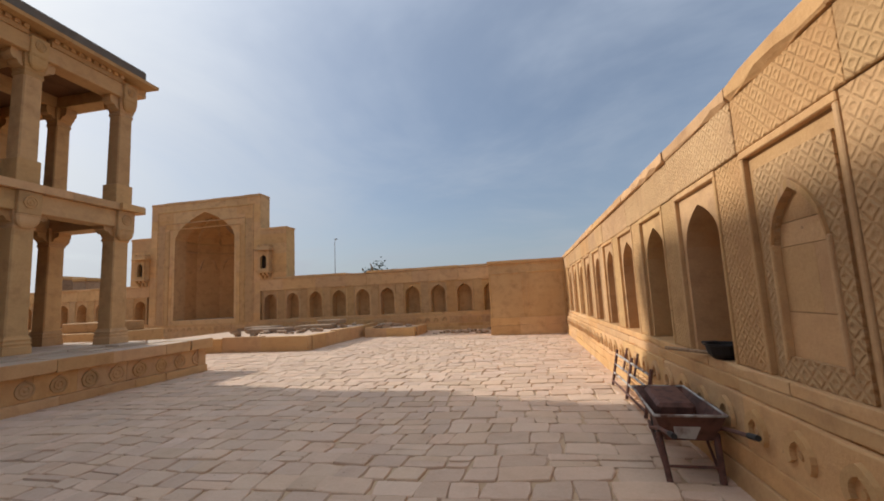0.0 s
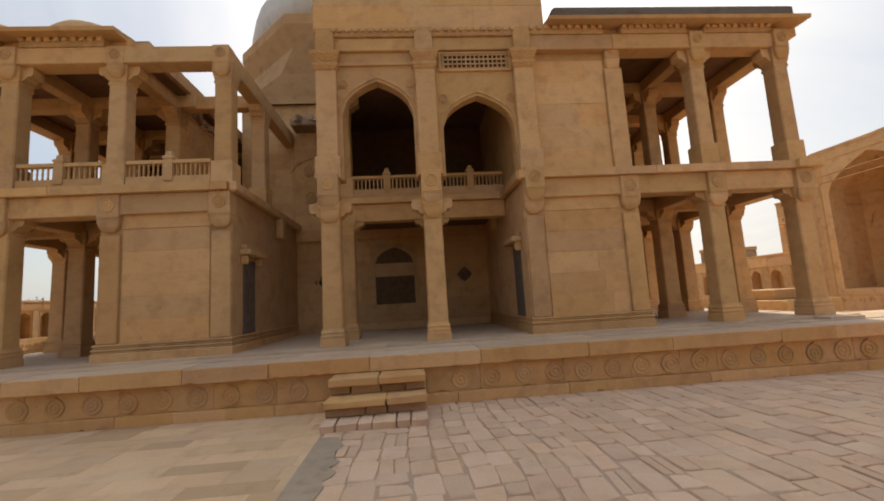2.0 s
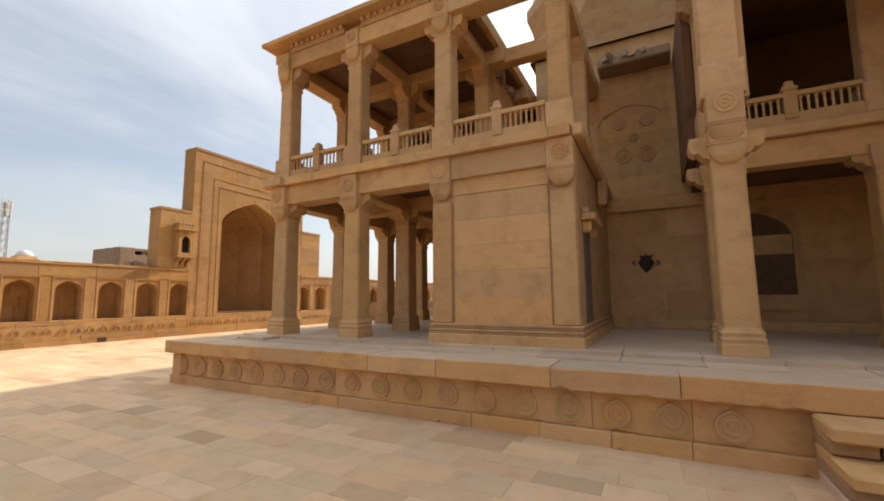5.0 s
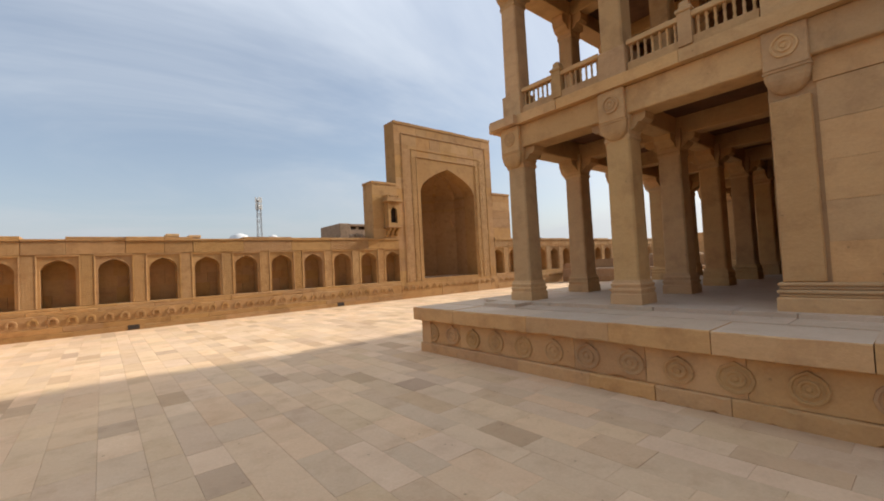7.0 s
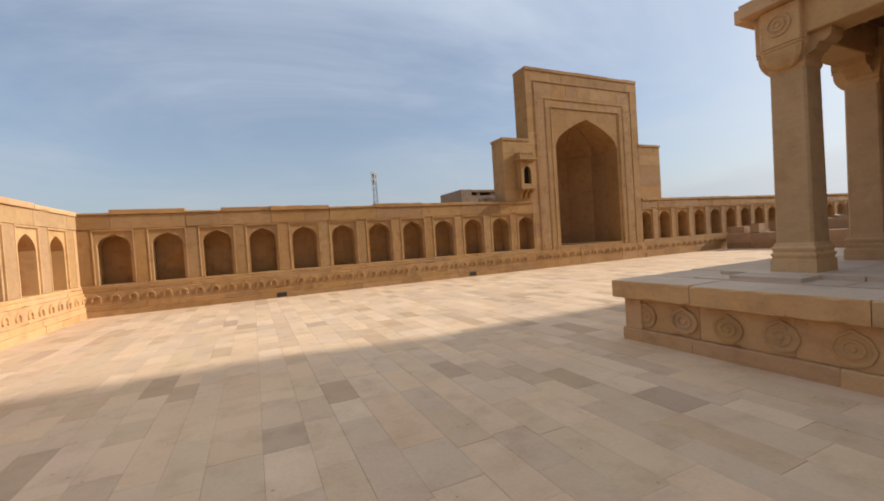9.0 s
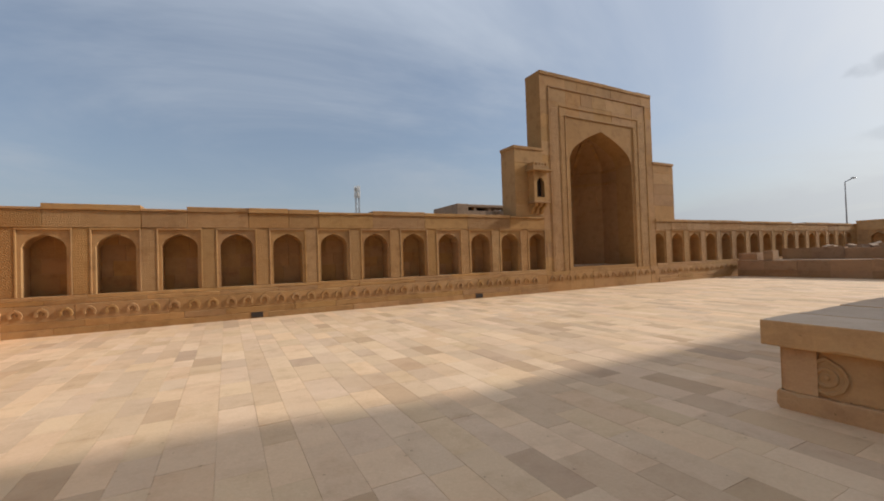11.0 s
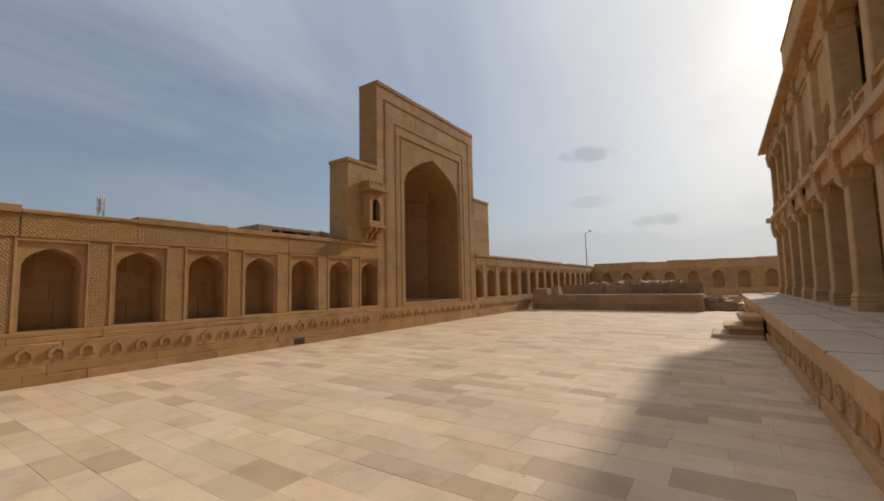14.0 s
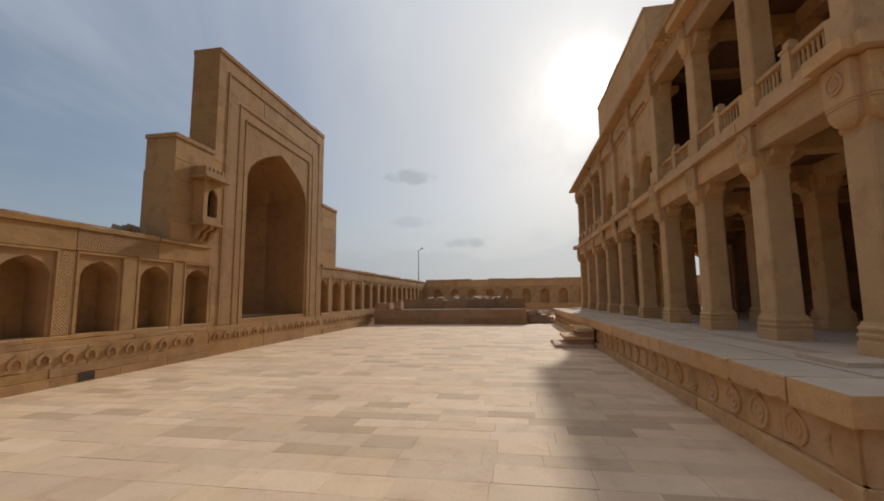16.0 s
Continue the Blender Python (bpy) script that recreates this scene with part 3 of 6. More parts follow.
# solid corner block in the north-east
blk = thing("corner_block", "plain sandstone corner block with two shallow panels against the walls", "masonry block", Matrix.Translation((0, 15.25, 0)))
part("body", bxm(-1.34, EAST_N, 0.03, NORTH - 15.25, -0.02, 2.60), M_STONE, blk)
IDM = Matrix.Identity(4)
for z0, z1, p in ((0.0, 0.34, 0.07), (0.34, 0.62, 0.05)):
    for a, b in ((-1.36, -0.3), (-0.3, 0.6), (0.6, EAST_N)):
        block("plinth_stone", blk, IDM, a + 0.003, b - 0.003, 0.03 - p, 0.2, z0, z1 - 0.004)
for a, b in ((-1.34, -0.1), (0.02, EAST_N - 0.08)):
    fr = bmesh.new()
    box(fr, a + 0.02, b, 0.005, 0.05, 2.22, 2.27, 0.006)
    for q in (a + 0.02, b - 0.05):
        box(fr, q, q + 0.05, 0.008, 0.05, 0.63, 2.22, 0.006)
    part("panel_frame", fr, M_STONE, blk)
for a, b in ((-1.38, 0.1), (0.1, EAST_N)):
    block("coping_stone", blk, IDM, a + 0.003, b - 0.003, -0.03, NORTH - 15.25, 2.60, 2.70 + 0.02 * RNG.random())


# ---- gateways ----
def jharokha(parent, x, z):
    """A small oriel on brackets with an arched opening and a stepped roof; -y is outwards."""
    m = Matrix.Translation((x, 0, z))
    body = part("oriel", arch_panel(bmesh.new(), -0.30, 0.30, 0.0, 1.05, 0.17, 0.14, 0.62, 0.84, -0.30, -0.24), M_STONE, parent, "small carved balcony on the wing of the gateway", m=m)
    for s in (-1, 1):
        part("cheek", bxm(s * 0.30 - (0.06 if s > 0 else 0), s * 0.30 + (0.06 if s < 0 else 0), -0.24, 0.02, 0.0, 1.05, 0.006), M_STONE, body)
    # dark sheet stands for the shade inside the oriel
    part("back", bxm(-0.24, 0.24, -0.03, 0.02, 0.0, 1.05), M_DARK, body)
    part("sill", bxm(-0.37, 0.37, -0.38, 0.02, -0.08, 0.0, 0.012), M_STONE, body)
    rf = bmesh.new()
    box(rf, -0.44, 0.44, -0.46, 0.02, 1.05, 1.11, 0.012)
    box(rf, -0.36, 0.36, -0.36, 0.02, 1.11, 1.25, 0.012)
    for i in range(5):
        box(rf, -0.33 + 0.14 * i, -0.23 + 0.14 * i, -0.34, 0.02, 1.25, 1.36, 0.012)
    part("roof", rf, M_STONE, body)
    for s in (-0.22, 0.0, 0.22):
        br = prism(bmesh.new(), [(0.02, -0.45), (0.02, -0.08), (-0.33, -0.08), (-0.30, -0.17), (-0.16, -0.22), (-0.12, -0.34)], "x", s - 0.055, s + 0.055)
        part("bracket", br, M_STONE, body)


def gateway(m, label, half, top, open_w, floor, spring, apex, wing_top, wing_l, wing_r, both):
    g = thing("gateway", label, "gateway", m)
    rng = random.Random(label)
    # front slab with the great arch
    part("front_wall", arch_panel(bmesh.new(), -half, half, 0.0, top - 0.12, open_w, floor, spring, apex, 0.004, 0.78, k=26), M_STONE, g)
    for a in range(7):
        u0, u1 = -half + 2 * half * a / 7, -half + 2 * half * (a + 1) / 7
        block("coping_stone", g, IDM, u0 + 0.003, u1 - 0.003, -0.03, 0.80, top - 0.12, top + rng.uniform(-0.02, 0.01))
    # facing stones round the arch, course by course
    z = 0.72
    while z < top - 0.3:
        e = min(z + rng.uniform(0.38, 0.6), top - 0.12)
        if e > top - 0.4:
            e = top - 0.12
        for s in (-1, 1):
            u = open_w + 0.12
            while u < half - 0.01:
                q = u + rng.uniform(0.5, 1.0)
                if q > half - 0.3:
                    q = half
                a, b = (u, q) if s > 0 else (-q, -u)
                block("stone_block", g, IDM, a + 0.003, b - 0.003, -rng.uniform(0, 0.008), 0.06, z + 0.003, e - 0.003)
                u = q
        if z > apex + 0.1:
            u = -open_w - 0.12
            while u < open_w + 0.10:
                q = min(u + rng.uniform(0.6, 1.2), open_w + 0.12)
                if q > open_w - 0.2:
                    q = open_w + 0.12
                block("stone_block", g, IDM, u + 0.003, q - 0.003, -rng.uniform(0, 0.008), 0.06, z + 0.003, e - 0.003)
                u = q
        z = e
    # raised borders
    for inset, zt, w in ((0.42, top - 0.55, 0.06), (0.92, top - 1.22, 0.05), (1.20, top - 1.55, 0.045)):
        bd = bmesh.new()
        for s in (-1, 1):
            x = s * (half - inset)
            box(bd, x - w / 2, x + w / 2, -0.026, 0.02, 0.72, zt, 0.008)
        box(bd, -half + inset - w / 2, half - inset + w / 2, -0.028, 0.02, zt, zt + w, 0.008)
        part("border_moulding", bd, M_STONE, g)
    # carved bands between the borders
    for a, b, zt in ((0.48, 0.88, top - 1.25), (0.96, 1.16, top - 1.58)):
        for s in (-1, 1):
            x0, x1 = sorted((s * (half - a), s * (half - b)))
            part("carved_band", bxm(x0, x1, -0.013, 0.02, 0.74, zt), M_NET if a < 0.6 else M_SCROLL, g)
    # plinth with medallions
    u = -half
    while u < half - 0.02:
        q = u + rng.uniform(0.9, 1.6)
        if q > half - 0.4:
            q = half
        block("plinth_stone", g, IDM, u + 0.003, q - 0.003, -0.085 - rng.uniform(0, 0.01), 0.5, -0.02, 0.60)
        block("plinth_stone", g, IDM, u + 0.003, q - 0.003, -0.055 - rng.uniform(0, 0.01), 0.5, 0.603, 0.72)
        u = q
    u = -half + 0.25
    while u < half - 0.15:
        part("medallion", HORSE, M_STONE, g, m=Matrix.Translation((u, -0.09, 0.452)))
        u += 0.40
    # the iwan: a five-sided recess that closes in a half dome
    bm = bmesh.new()
    outline = [(open_w, floor), (open_w, (floor + spring) / 2)] + [(max(0.03, abs(a)), b) for a, b in arch_curve(open_w, spring, apex + 0.05, 26)[:14]]
    prev = None
    for w, z in outline:
        f = w / open_w
        pts = [(-w, 0.775), (-w, 0.78 + 0.8 * f), (-w * 0.62, 0.78 + 1.8 * f), (0.0, 0.78 + 2.2 * f), (w * 0.62, 0.78 + 1.8 * f), (w, 0.78 + 0.8 * f), (w, 0.775)]
        cur = [bm.verts.new((a, b, z)) for a, b in pts]
        if prev:
            for i in range(6):
                bm.faces.new((prev[i], prev[i + 1], cur[i + 1], cur[i]))
        prev = cur
    me = done(bm, "iwan_vault", M_STONE)
    part("iwan_vault", me, M_STONE, g)
    part("iwan_floor", bxm(-open_w, open_w, 0.2, 3.2, 0.5, floor), M_DUST, g)
    # cornice and ribs of the half dome
    def bar(bm, p, q, r):
        d = (q - p).normalized()
        s = d.cross(Vector((0, 0, 1))) if abs(d.z) < 0.9 else d.cross(Vector((1, 0, 0)))
        s.normalize()
        n = d.cross(s)
        vs = [bm.verts.new(c + s * a * r + n * b * r) for c in (p - d * r * 0.5, q + d * r * 0.5) for a, b in ((-1, -1), (1, -1), (1, 1), (-1, 1))]
        for f in ((0, 1, 2, 3), (7, 6, 5, 4), (0, 4, 5, 1), (1, 5, 6, 2), (2, 6, 7, 3), (3, 7, 4, 0)):
            bm.faces.new([vs[i] for i in f])

    def plan(w):
        f = w / open_w
        return [(-w, 0.80), (-w, 0.78 + 0.8 * f), (-w * 0.62, 0.78 + 1.8 * f), (0.0, 0.78 + 2.2 * f), (w * 0.62, 0.78 + 1.8 * f), (w, 0.78 + 0.8 * f), (w, 0.80)]
    rb = bmesh.new()
    for zc in (spring - 0.55, spring - 0.05):
        ps = [Vector((a, b, zc)) for a, b in plan(open_w)]
        for p, q in zip(ps, ps[1:]):
            bar(rb, p, q, 0.055)
    ups = outline[2:13]
    for i in range(1, 6):
        for (w0, z0), (w1, z1) in zip(ups, ups[1:]):
            a, b = plan(w0)[i], plan(w1)[i]
            bar(rb, Vector((a[0], a[1], z0)), Vector((b[0], b[1], z1)), 0.06)
    # small blind arches in the squinches
    for i in range(1, 5):
        p, q = (Vector((a, b, 0)) for a, b in plan(open_w)[i:i + 2])
        arc = [p.lerp(q, 0.5 + 0.36 * a) + Vector((0, 0, b)) for a, b in arch_curve(1.0, spring - 1.5, spring - 0.75, 8)]
        for a, b in zip(arc, arc[1:]):
            bar(rb, a, b, 0.035)
    part("vault_ribs", rb, M_STONE, g)
    hb = prism(bmesh.new(), [(0.785, 0.0), (3.4, 0.0), (3.4, 5.3), (0.785, apex + 0.25)], "x", -open_w - 0.12, open_w + 0.12)
    # shell behind the recess, open in front
    bmesh.ops.delete(hb, geom=[f for f in hb.faces if f.calc_center_median().y < 0.8], context="FACES")
    part("back_wall", hb, M_RUBBLE, g)
    # wings
    for s, wing in ((-1, wing_l), (1, wing_r)):
        a, b = (half - 0.02, half + wing)
        u0, u1 = (a, b) if s > 0 else (-b, -a)
        w = part("wing", bxm(u0, u1, 0.02, 0.78, 2.3, wing_top - 0.1), M_STONE, g)
        z = 2.74
        while z < wing_top - 0.15:
            e = min(z + rng.uniform(0.4, 0.6), wing_top - 0.1)
            block("stone_block", w, IDM, u0 + 0.003, u1 - 0.003, -rng.uniform(0, 0.008), 0.05, z + 0.003, e - 0.003)
            z = e
        block("coping_stone", w, IDM, u0 - (0.03 if s < 0 else 0), u1 + (0.03 if s > 0 else 0), -0.03, 0.80, wing_top - 0.1, wing_top)
        if s < 0 or both:
            jharokha(g, s * (half + 0.36), 3.25)
    return g


g_s = gateway(turn_z(GX, SOUTH, 180), "tall sandstone gateway with a deep pointed arch and stepped wings", 3.11, 8.10, 1.735, 0.85, 5.0, 6.17, 5.22, 1.25, 1.36, False)
gateway(turn_z(-16.65, NORTH, 0), "shaded sandstone gateway with a deep pointed arch, by the north wall", 3.36, 7.38, 1.83, 0.95, 5.30, 6.72, 5.52, 1.25, 1.47, True)
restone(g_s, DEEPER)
# ruined annexe behind the gateway, showing over the south wall
ann = thing("annexe", "low ruined stone annexe behind the south wall", "annexe", Matrix.Translation((0, 0, 0)))
part("house_wall", bxm(-18.6, -15.75, -32.0, -29.1, 0, 4.05, 0.02), M_RUBBLE, ann)
part("corner_pier", bxm(-15.76, -15.0, -32.0, -29.0, 0, 4.42, 0.03), M_RUBBLE, ann)
part("roof", bxm(-18.7, -15.77, -32.05, -29.02, 4.24, 4.40, 0.02), M_RUBBLE, ann)
for a in (-16.3, -17.3, -18.4):
    part("roof_post", bxm(a - 0.1, a + 0.1, -29.4, -29.12, 4.05, 4.24), M_RUBBLE, ann)

# ---- the tomb ----
tomb = thing("tomb_building", "two-storey carved sandstone tomb with open pillared galleries and a dome", "mausoleum", Matrix.Translation((CX, CY, 0)))
SIDE = {"east": Matrix.Rotation(radians(90), 4, "Z"), "south": Matrix.Identity(4), "north": Matrix.Rotation(radians(180), 4, "Z"), "west": Matrix.Rotation(radians(-90), 4, "Z")}
OFF = (0.95, 2.80, 4.63, 6.45, 8.20)
FRONT = 8.20       # column centres, from the middle
HALF = 9.57        # podium half width
TRNG = random.Random(11)

# podium
pod = thing("podium", "low sandstone podium with carved roundels under the tomb", "podium", Matrix.Translation((CX, CY, 0)), kind="structure")
part("fill", bxm(-HALF + 0.12, HALF - 0.12, -HALF + 0.12, HALF - 0.12, 0, 0.74), M_DUST, pod)
for sd, m in SIDE.items():
    ends = HALF - 0.0
    # base course, dado stones with roundels, coping
    for name, z0, z1, y0, ln in (("base_stone", -0.02, 0.155, HALF - 0.030, 0.9), ("dado_stone", 0.155, 0.53, HALF - 0.070, 0.95)):
        u = -ends + 0.04
        while u < ends - 0.06:
            e = u + ln * TRNG.uniform(0.6, 1.5)
            if e > ends - 0.4:
                e = ends - 0.04
            rough_block(name, pod, m, u + 0.003, e - 0.003, -y0 - TRNG.uniform(0, 0.02 if z0 < 0 else 0.006), -HALF + 0.3, z0, z1 - 0.003, TRNG, 0.017 if z0 < 0 else 0.010, 0.07, M_BLOCK)
            u = e
    u = -ends - 0.05
    while u < ends - 0.3:
        e = u + 1.5 * TRNG.uniform(0.6, 1.3)
        if e > ends - 0.7:
            e = ends - 0.62
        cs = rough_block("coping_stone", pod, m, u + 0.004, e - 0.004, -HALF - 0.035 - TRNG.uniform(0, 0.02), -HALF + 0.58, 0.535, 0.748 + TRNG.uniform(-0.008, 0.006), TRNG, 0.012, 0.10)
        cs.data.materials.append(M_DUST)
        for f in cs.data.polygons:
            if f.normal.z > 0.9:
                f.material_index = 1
        u = e
        if e >= ends - 0.63:
            break
    if sd in ("east", "south"):
        u = -ends + 0.35
        while u < ends - 0.2:
            me = TRNG.choice(ROUND)
            if abs(u) > 0.85 or sd == "south":
                part("medallion", me, M_STONE, pod, m=m @ Matrix.Translation((u, -HALF + 0.066, 0.325 + TRNG.uniform(-0.008, 0.008))) @ Matrix.Diagonal((TRNG.uniform(0.92, 1.04), TRNG.uniform(0.75, 1.3), TRNG.uniform(0.90, 1.0), 1)))
            u += TRNG.uniform(0.455, 0.495)
    # floor slabs on top, a course along the edge and one on the stylobate
    u = -8.9
    while u < 8.8:
        e = min(u + TRNG.uniform(0.5, 0.95), 8.95)
        block("floor_slab", pod, m, u + 0.004, e - 0.004, -HALF + 0.59, -8.56, 0.70, 0.752 + TRNG.uniform(-0.004, 0.006), UNIT_DUST)
        block("floor_slab", pod, m, u + 0.004, e - 0.004, -8.55 - TRNG.uniform(0, 0.02), -7.9, 0.72, FLOOR - 0.002 + TRNG.uniform(-0.003, 0.003), UNIT_DUST)
        u = e
part("gallery_floor", bxm(-7.95, 7.95, -7.95, 7.95, 0.7, FLOOR - 0.003), M_DUST, pod)


# steps: three blocks high, each course of single stones
def steps(m, label, u0, u1):
    st = thing("steps", label, "steps", m)
    rng = random.Random(label)
    for z0, z1, y, n, inset in ((-0.02, 0.10, -1.02, 6, 0.0), (0.10, 0.21, -0.70, 3, 0.03), (0.213, 0.31, -0.76, 2, 0.0), (0.31, 0.42, -0.40, 4, 0.03), (0.423, 0.53, -0.46, 2, 0.0)):
        cuts = [u0] + sorted(u0 + (u1 - u0) * (k + rng.uniform(-0.22, 0.22)) / n for k in range(1, n)) + [u1]
        for a, b in zip(cuts, cuts[1:]):
            bm = box(bmesh.new(), a + 0.006, b - 0.006, y + inset + rng.uniform(-0.02, 0.02), -0.015, z0, z1 - 0.002, 0.014)
            for v in bm.verts:
                v.co += Vector((rng.uniform(-0.008, 0.008), rng.uniform(-0.012, 0.006), rng.uniform(-0.006, 0.002)))
            part("step_stone", bm, M_COBBLE if z0 < 0 else M_BLOCK if inset == 0 else M_WORN, st)
    return st


steps(Matrix.Translation((CX + HALF - 0.01, CY, 0)) @ SIDE["east"], "short worn sandstone steps against the podium's east side", -0.655, 0.665)
steps(Matrix.Translation((CX, CY - HALF + 0.01, 0)), "short sandstone steps against the podium's south side", -0.35, 1.05)


SIDE["north"] = Matrix.Translation((0, 0.10, 0)) @ SIDE["north"]


# ---- columns ----
def shaft_mesh(h0, h1, w):
    bm = bmesh.new()
    c = 0.022
    prev = None
    for z, k in ((h0, 1.0), (h0 + 0.03, 0.98), (h1, 0.93)):
        a, b = w * k, w * k - c
        cur = [bm.verts.new((x, y, z)) for x, y in ((a, b), (b, a), (-b, a), (-a, b), (-a, -b), (-b, -a), (b, -a), (a, -b))]
        if prev:
            for i in range(8):
                bm.faces.new((prev[i], prev[(i + 1) % 8], cur[(i + 1) % 8], cur[i]))
        prev = cur
    bm.faces.new(prev)
    return bm


def base_mesh(w):
    q = math.pi / 4
    return rings(bmesh.new(), [(w + 0.036, 0.0), (w + 0.034, 0.13), (w + 0.022, 0.138), (w + 0.022, 0.165), (w + 0.032, 0.174), (w + 0.032, 0.200), (w + 0.018, 0.210), (w + 0.018, 0.234), (w + 0.026, 0.243), (w + 0.026, 0.265), (w + 0.010, 0.285), (w + 0.002, 0.32)], 4, q, square=True)


def capital_mesh(w, z):
    """Moulded neck and a spreading block."""
    return rings(bmesh.new(), [(w * 0.90, z), (w * 0.98, z + 0.03), (w * 0.98, z + 0.06), (w * 0.92, z + 0.08), (w * 1.02, z + 0.15), (w * 1.12, z + 0.23), (w * 1.15, z + 0.27), (w * 1.15, z + 0.42)], 4, math.pi / 4, square=True)


def corbel_mesh(z, reach, h, half):
    """A scrolled bracket that carries a beam, pointing along +x."""
    pts = [(0.0, z), (reach * 0.35, z + 0.02), (reach * 0.62, z + 0.07), (reach * 0.74, z + 0.13), (reach * 0.84, z + 0.12), (reach * 0.97, z + 0.16), (reach, z + 0.24), (reach * 0.96, z + h), (0.0, z + h)]
    return prism(bmesh.new(), pts, "y", -half, half)


def shield_mesh(z0, z1, w, d):
    """The carved pendant on the face of a column: rounded foot, square head with a roundel. -y is outwards."""
    bm = bmesh.new()
    zm = z0 + 0.24
    prev = None
    for dz, a, b in ((0.0, 0.30, 0.70), (0.02, 0.52, 0.80), (0.05, 0.70, 0.88), (0.09, 0.86, 0.95), (0.14, 0.96, 1.0), (0.19, 1.0, 1.02), (0.215, 1.0, 1.02), (0.22, 1.05, 1.06), (0.24, 1.05, 1.06)):
        cur = [bm.verts.new(q) for q in ((-w * a, 0, z0 + dz), (-w * a, -d * b * 0.93, z0 + dz), (-w * a * 0.8, -d * b, z0 + dz), (w * a * 0.8, -d * b, z0 + dz), (w * a, -d * b * 0.93, z0 + dz), (w * a, 0, z0 + dz))]
        if prev:
            for i in range(5):
                bm.faces.new((prev[i], prev[i + 1], cur[i + 1], cur[i]))
        else:
            bm.faces.new(cur)
        prev = cur
    bm.faces.new(prev)
    box(bm, -w, w, -d - 0.012, 0.0, zm + 0.003, z1, 0.012)
    r = roundel(w * 0.62, 0.022, 6)
    for v in r.verts:
        v.co += Vector((0, -d - 0.012, (zm + z1) / 2 + 0.01))
    me = bpy.data.meshes.new("tmp")
    r.to_mesh(me)
    r.free()
    bm.from_mesh(me)
    bpy.data.meshes.remove(me)
    return bm


W1, W2 = 0.178, 0.160
L_SHAFT = done(shaft_mesh(0.31, 2.20, W1), "column", M_STONE)
L_BASE = done(base_mesh(W1), "base", M_STONE)
L_CAP = done(capital_mesh(W1, 2.18), "capital", M_STONE)
L_CORB = done(corbel_mesh(2.26, 0.38, 0.32, 0.125), "corbel", M_STONE)
L_SHIELD = done(shield_mesh(2.20, 2.86, 0.185, 0.27), "pendant", M_STONE)
U_SHAFT = done(shaft_mesh(0.10, 1.92, W2), "column", M_STONE)
U_BASE = done(bxm(-W2 - 0.03, W2 + 0.03, -W2 - 0.03, W2 + 0.03, 0.0, 0.42, 0.01), "base", M_STONE)
U_CAP = done(capital_mesh(W2, 1.90), "capital", M_SCROLL)
U_CORB = done(corbel_mesh(2.0, 0.36, 0.32, 0.115), "corbel", M_STONE)
U_SHIELD = done(shield_mesh(2.04, 2.62, 0.15, 0.25), "pendant", M_STONE)
ROT = [Matrix.Rotation(radians(90 * i), 4, "Z") for i in range(4)]


def column(m, upper=False, arms=(0, 1, 2, 3), faces=()):
    """A column with base, capital, corbels along the beams and a carved pendant on its outer faces."""
    sh, ba, ca, co, pe = (U_SHAFT, U_BASE, U_CAP, U_CORB, U_SHIELD) if upper else (L_SHAFT, L_BASE, L_CAP, L_CORB, L_SHIELD)
    c = part("column", sh, M_STONE, tomb, m=m)
    part("base", ba, M_STONE, c)
    part("capital", ca, M_STONE, c)
    for a in arms:
        if any((f + 3) % 4 == a for f in faces):
            continue
        part("corbel", co, M_STONE, c, m=ROT[a])
    for f in faces:
        part("pendant", pe, M_STONE, c, m=ROT[f])
    return c


LZ, UZ = FLOOR, 3.82
BEAM0, BEAM1 = FLOOR + 2.50, FLOOR + 2.86      # 3.30 .. 3.66
UB0, UB1 = UZ + 2.30, UZ + 2.61                # 6.12 .. 6.43
RISE = 0.14                                    # the north galleries stand a little higher
lower, upper_at = set(), set()


def put_col(x, y, up, arms, faces, also_low=True):
    key = (round(x, 2), round(y, 2))
    def free(taken):
        return all(abs(key[0] - a) > 0.15 or abs(key[1] - b) > 0.15 for a, b in taken)
    if also_low and free(lower):
        lower.add(key)
        column(Matrix.Translation((x, y, LZ)), False, arms, faces)
    if up and free(upper_at):
        upper_at.add(key)
        column(Matrix.Translation((x, y, UZ)) @ Matrix.Diagonal((1, 1, 1 + RISE / 2.30 if y > 2.8 else 1.0, 1)), True, arms, faces)


def beam(x0, y0, x1, y1, z0, z1, w=0.15, name="beam"):
    if abs(x1 - x0) > abs(y1 - y0):
        b = bxm(min(x0, x1), max(x0, x1), y0 - w, y0 + w, z0, z1, 0.012)
    else:
        b = bxm(x0 - w, x0 + w, min(y0, y1), max(y0, y1), z0, z1, 0.012)
    return part(name, b, M_STONE, tomb)


F = FRONT
GRID = [-8.22, -6.45, -4.63, -2.775, -0.925, 0.925, 2.775, 4.63, 6.45, 8.22]
EGRID = [-8.22, -6.45, -4.63, -2.775, -0.925, 0.925, 2.86, 4.75, 6.50, 8.32]
SGRID = [-8.05, -6.25, -4.40, -2.52, -0.76, 1.15, 2.94, 4.79, 6.55, 8.22]
ROWS = {"south": SGRID, "east": EGRID, "north": GRID, "west": GRID}
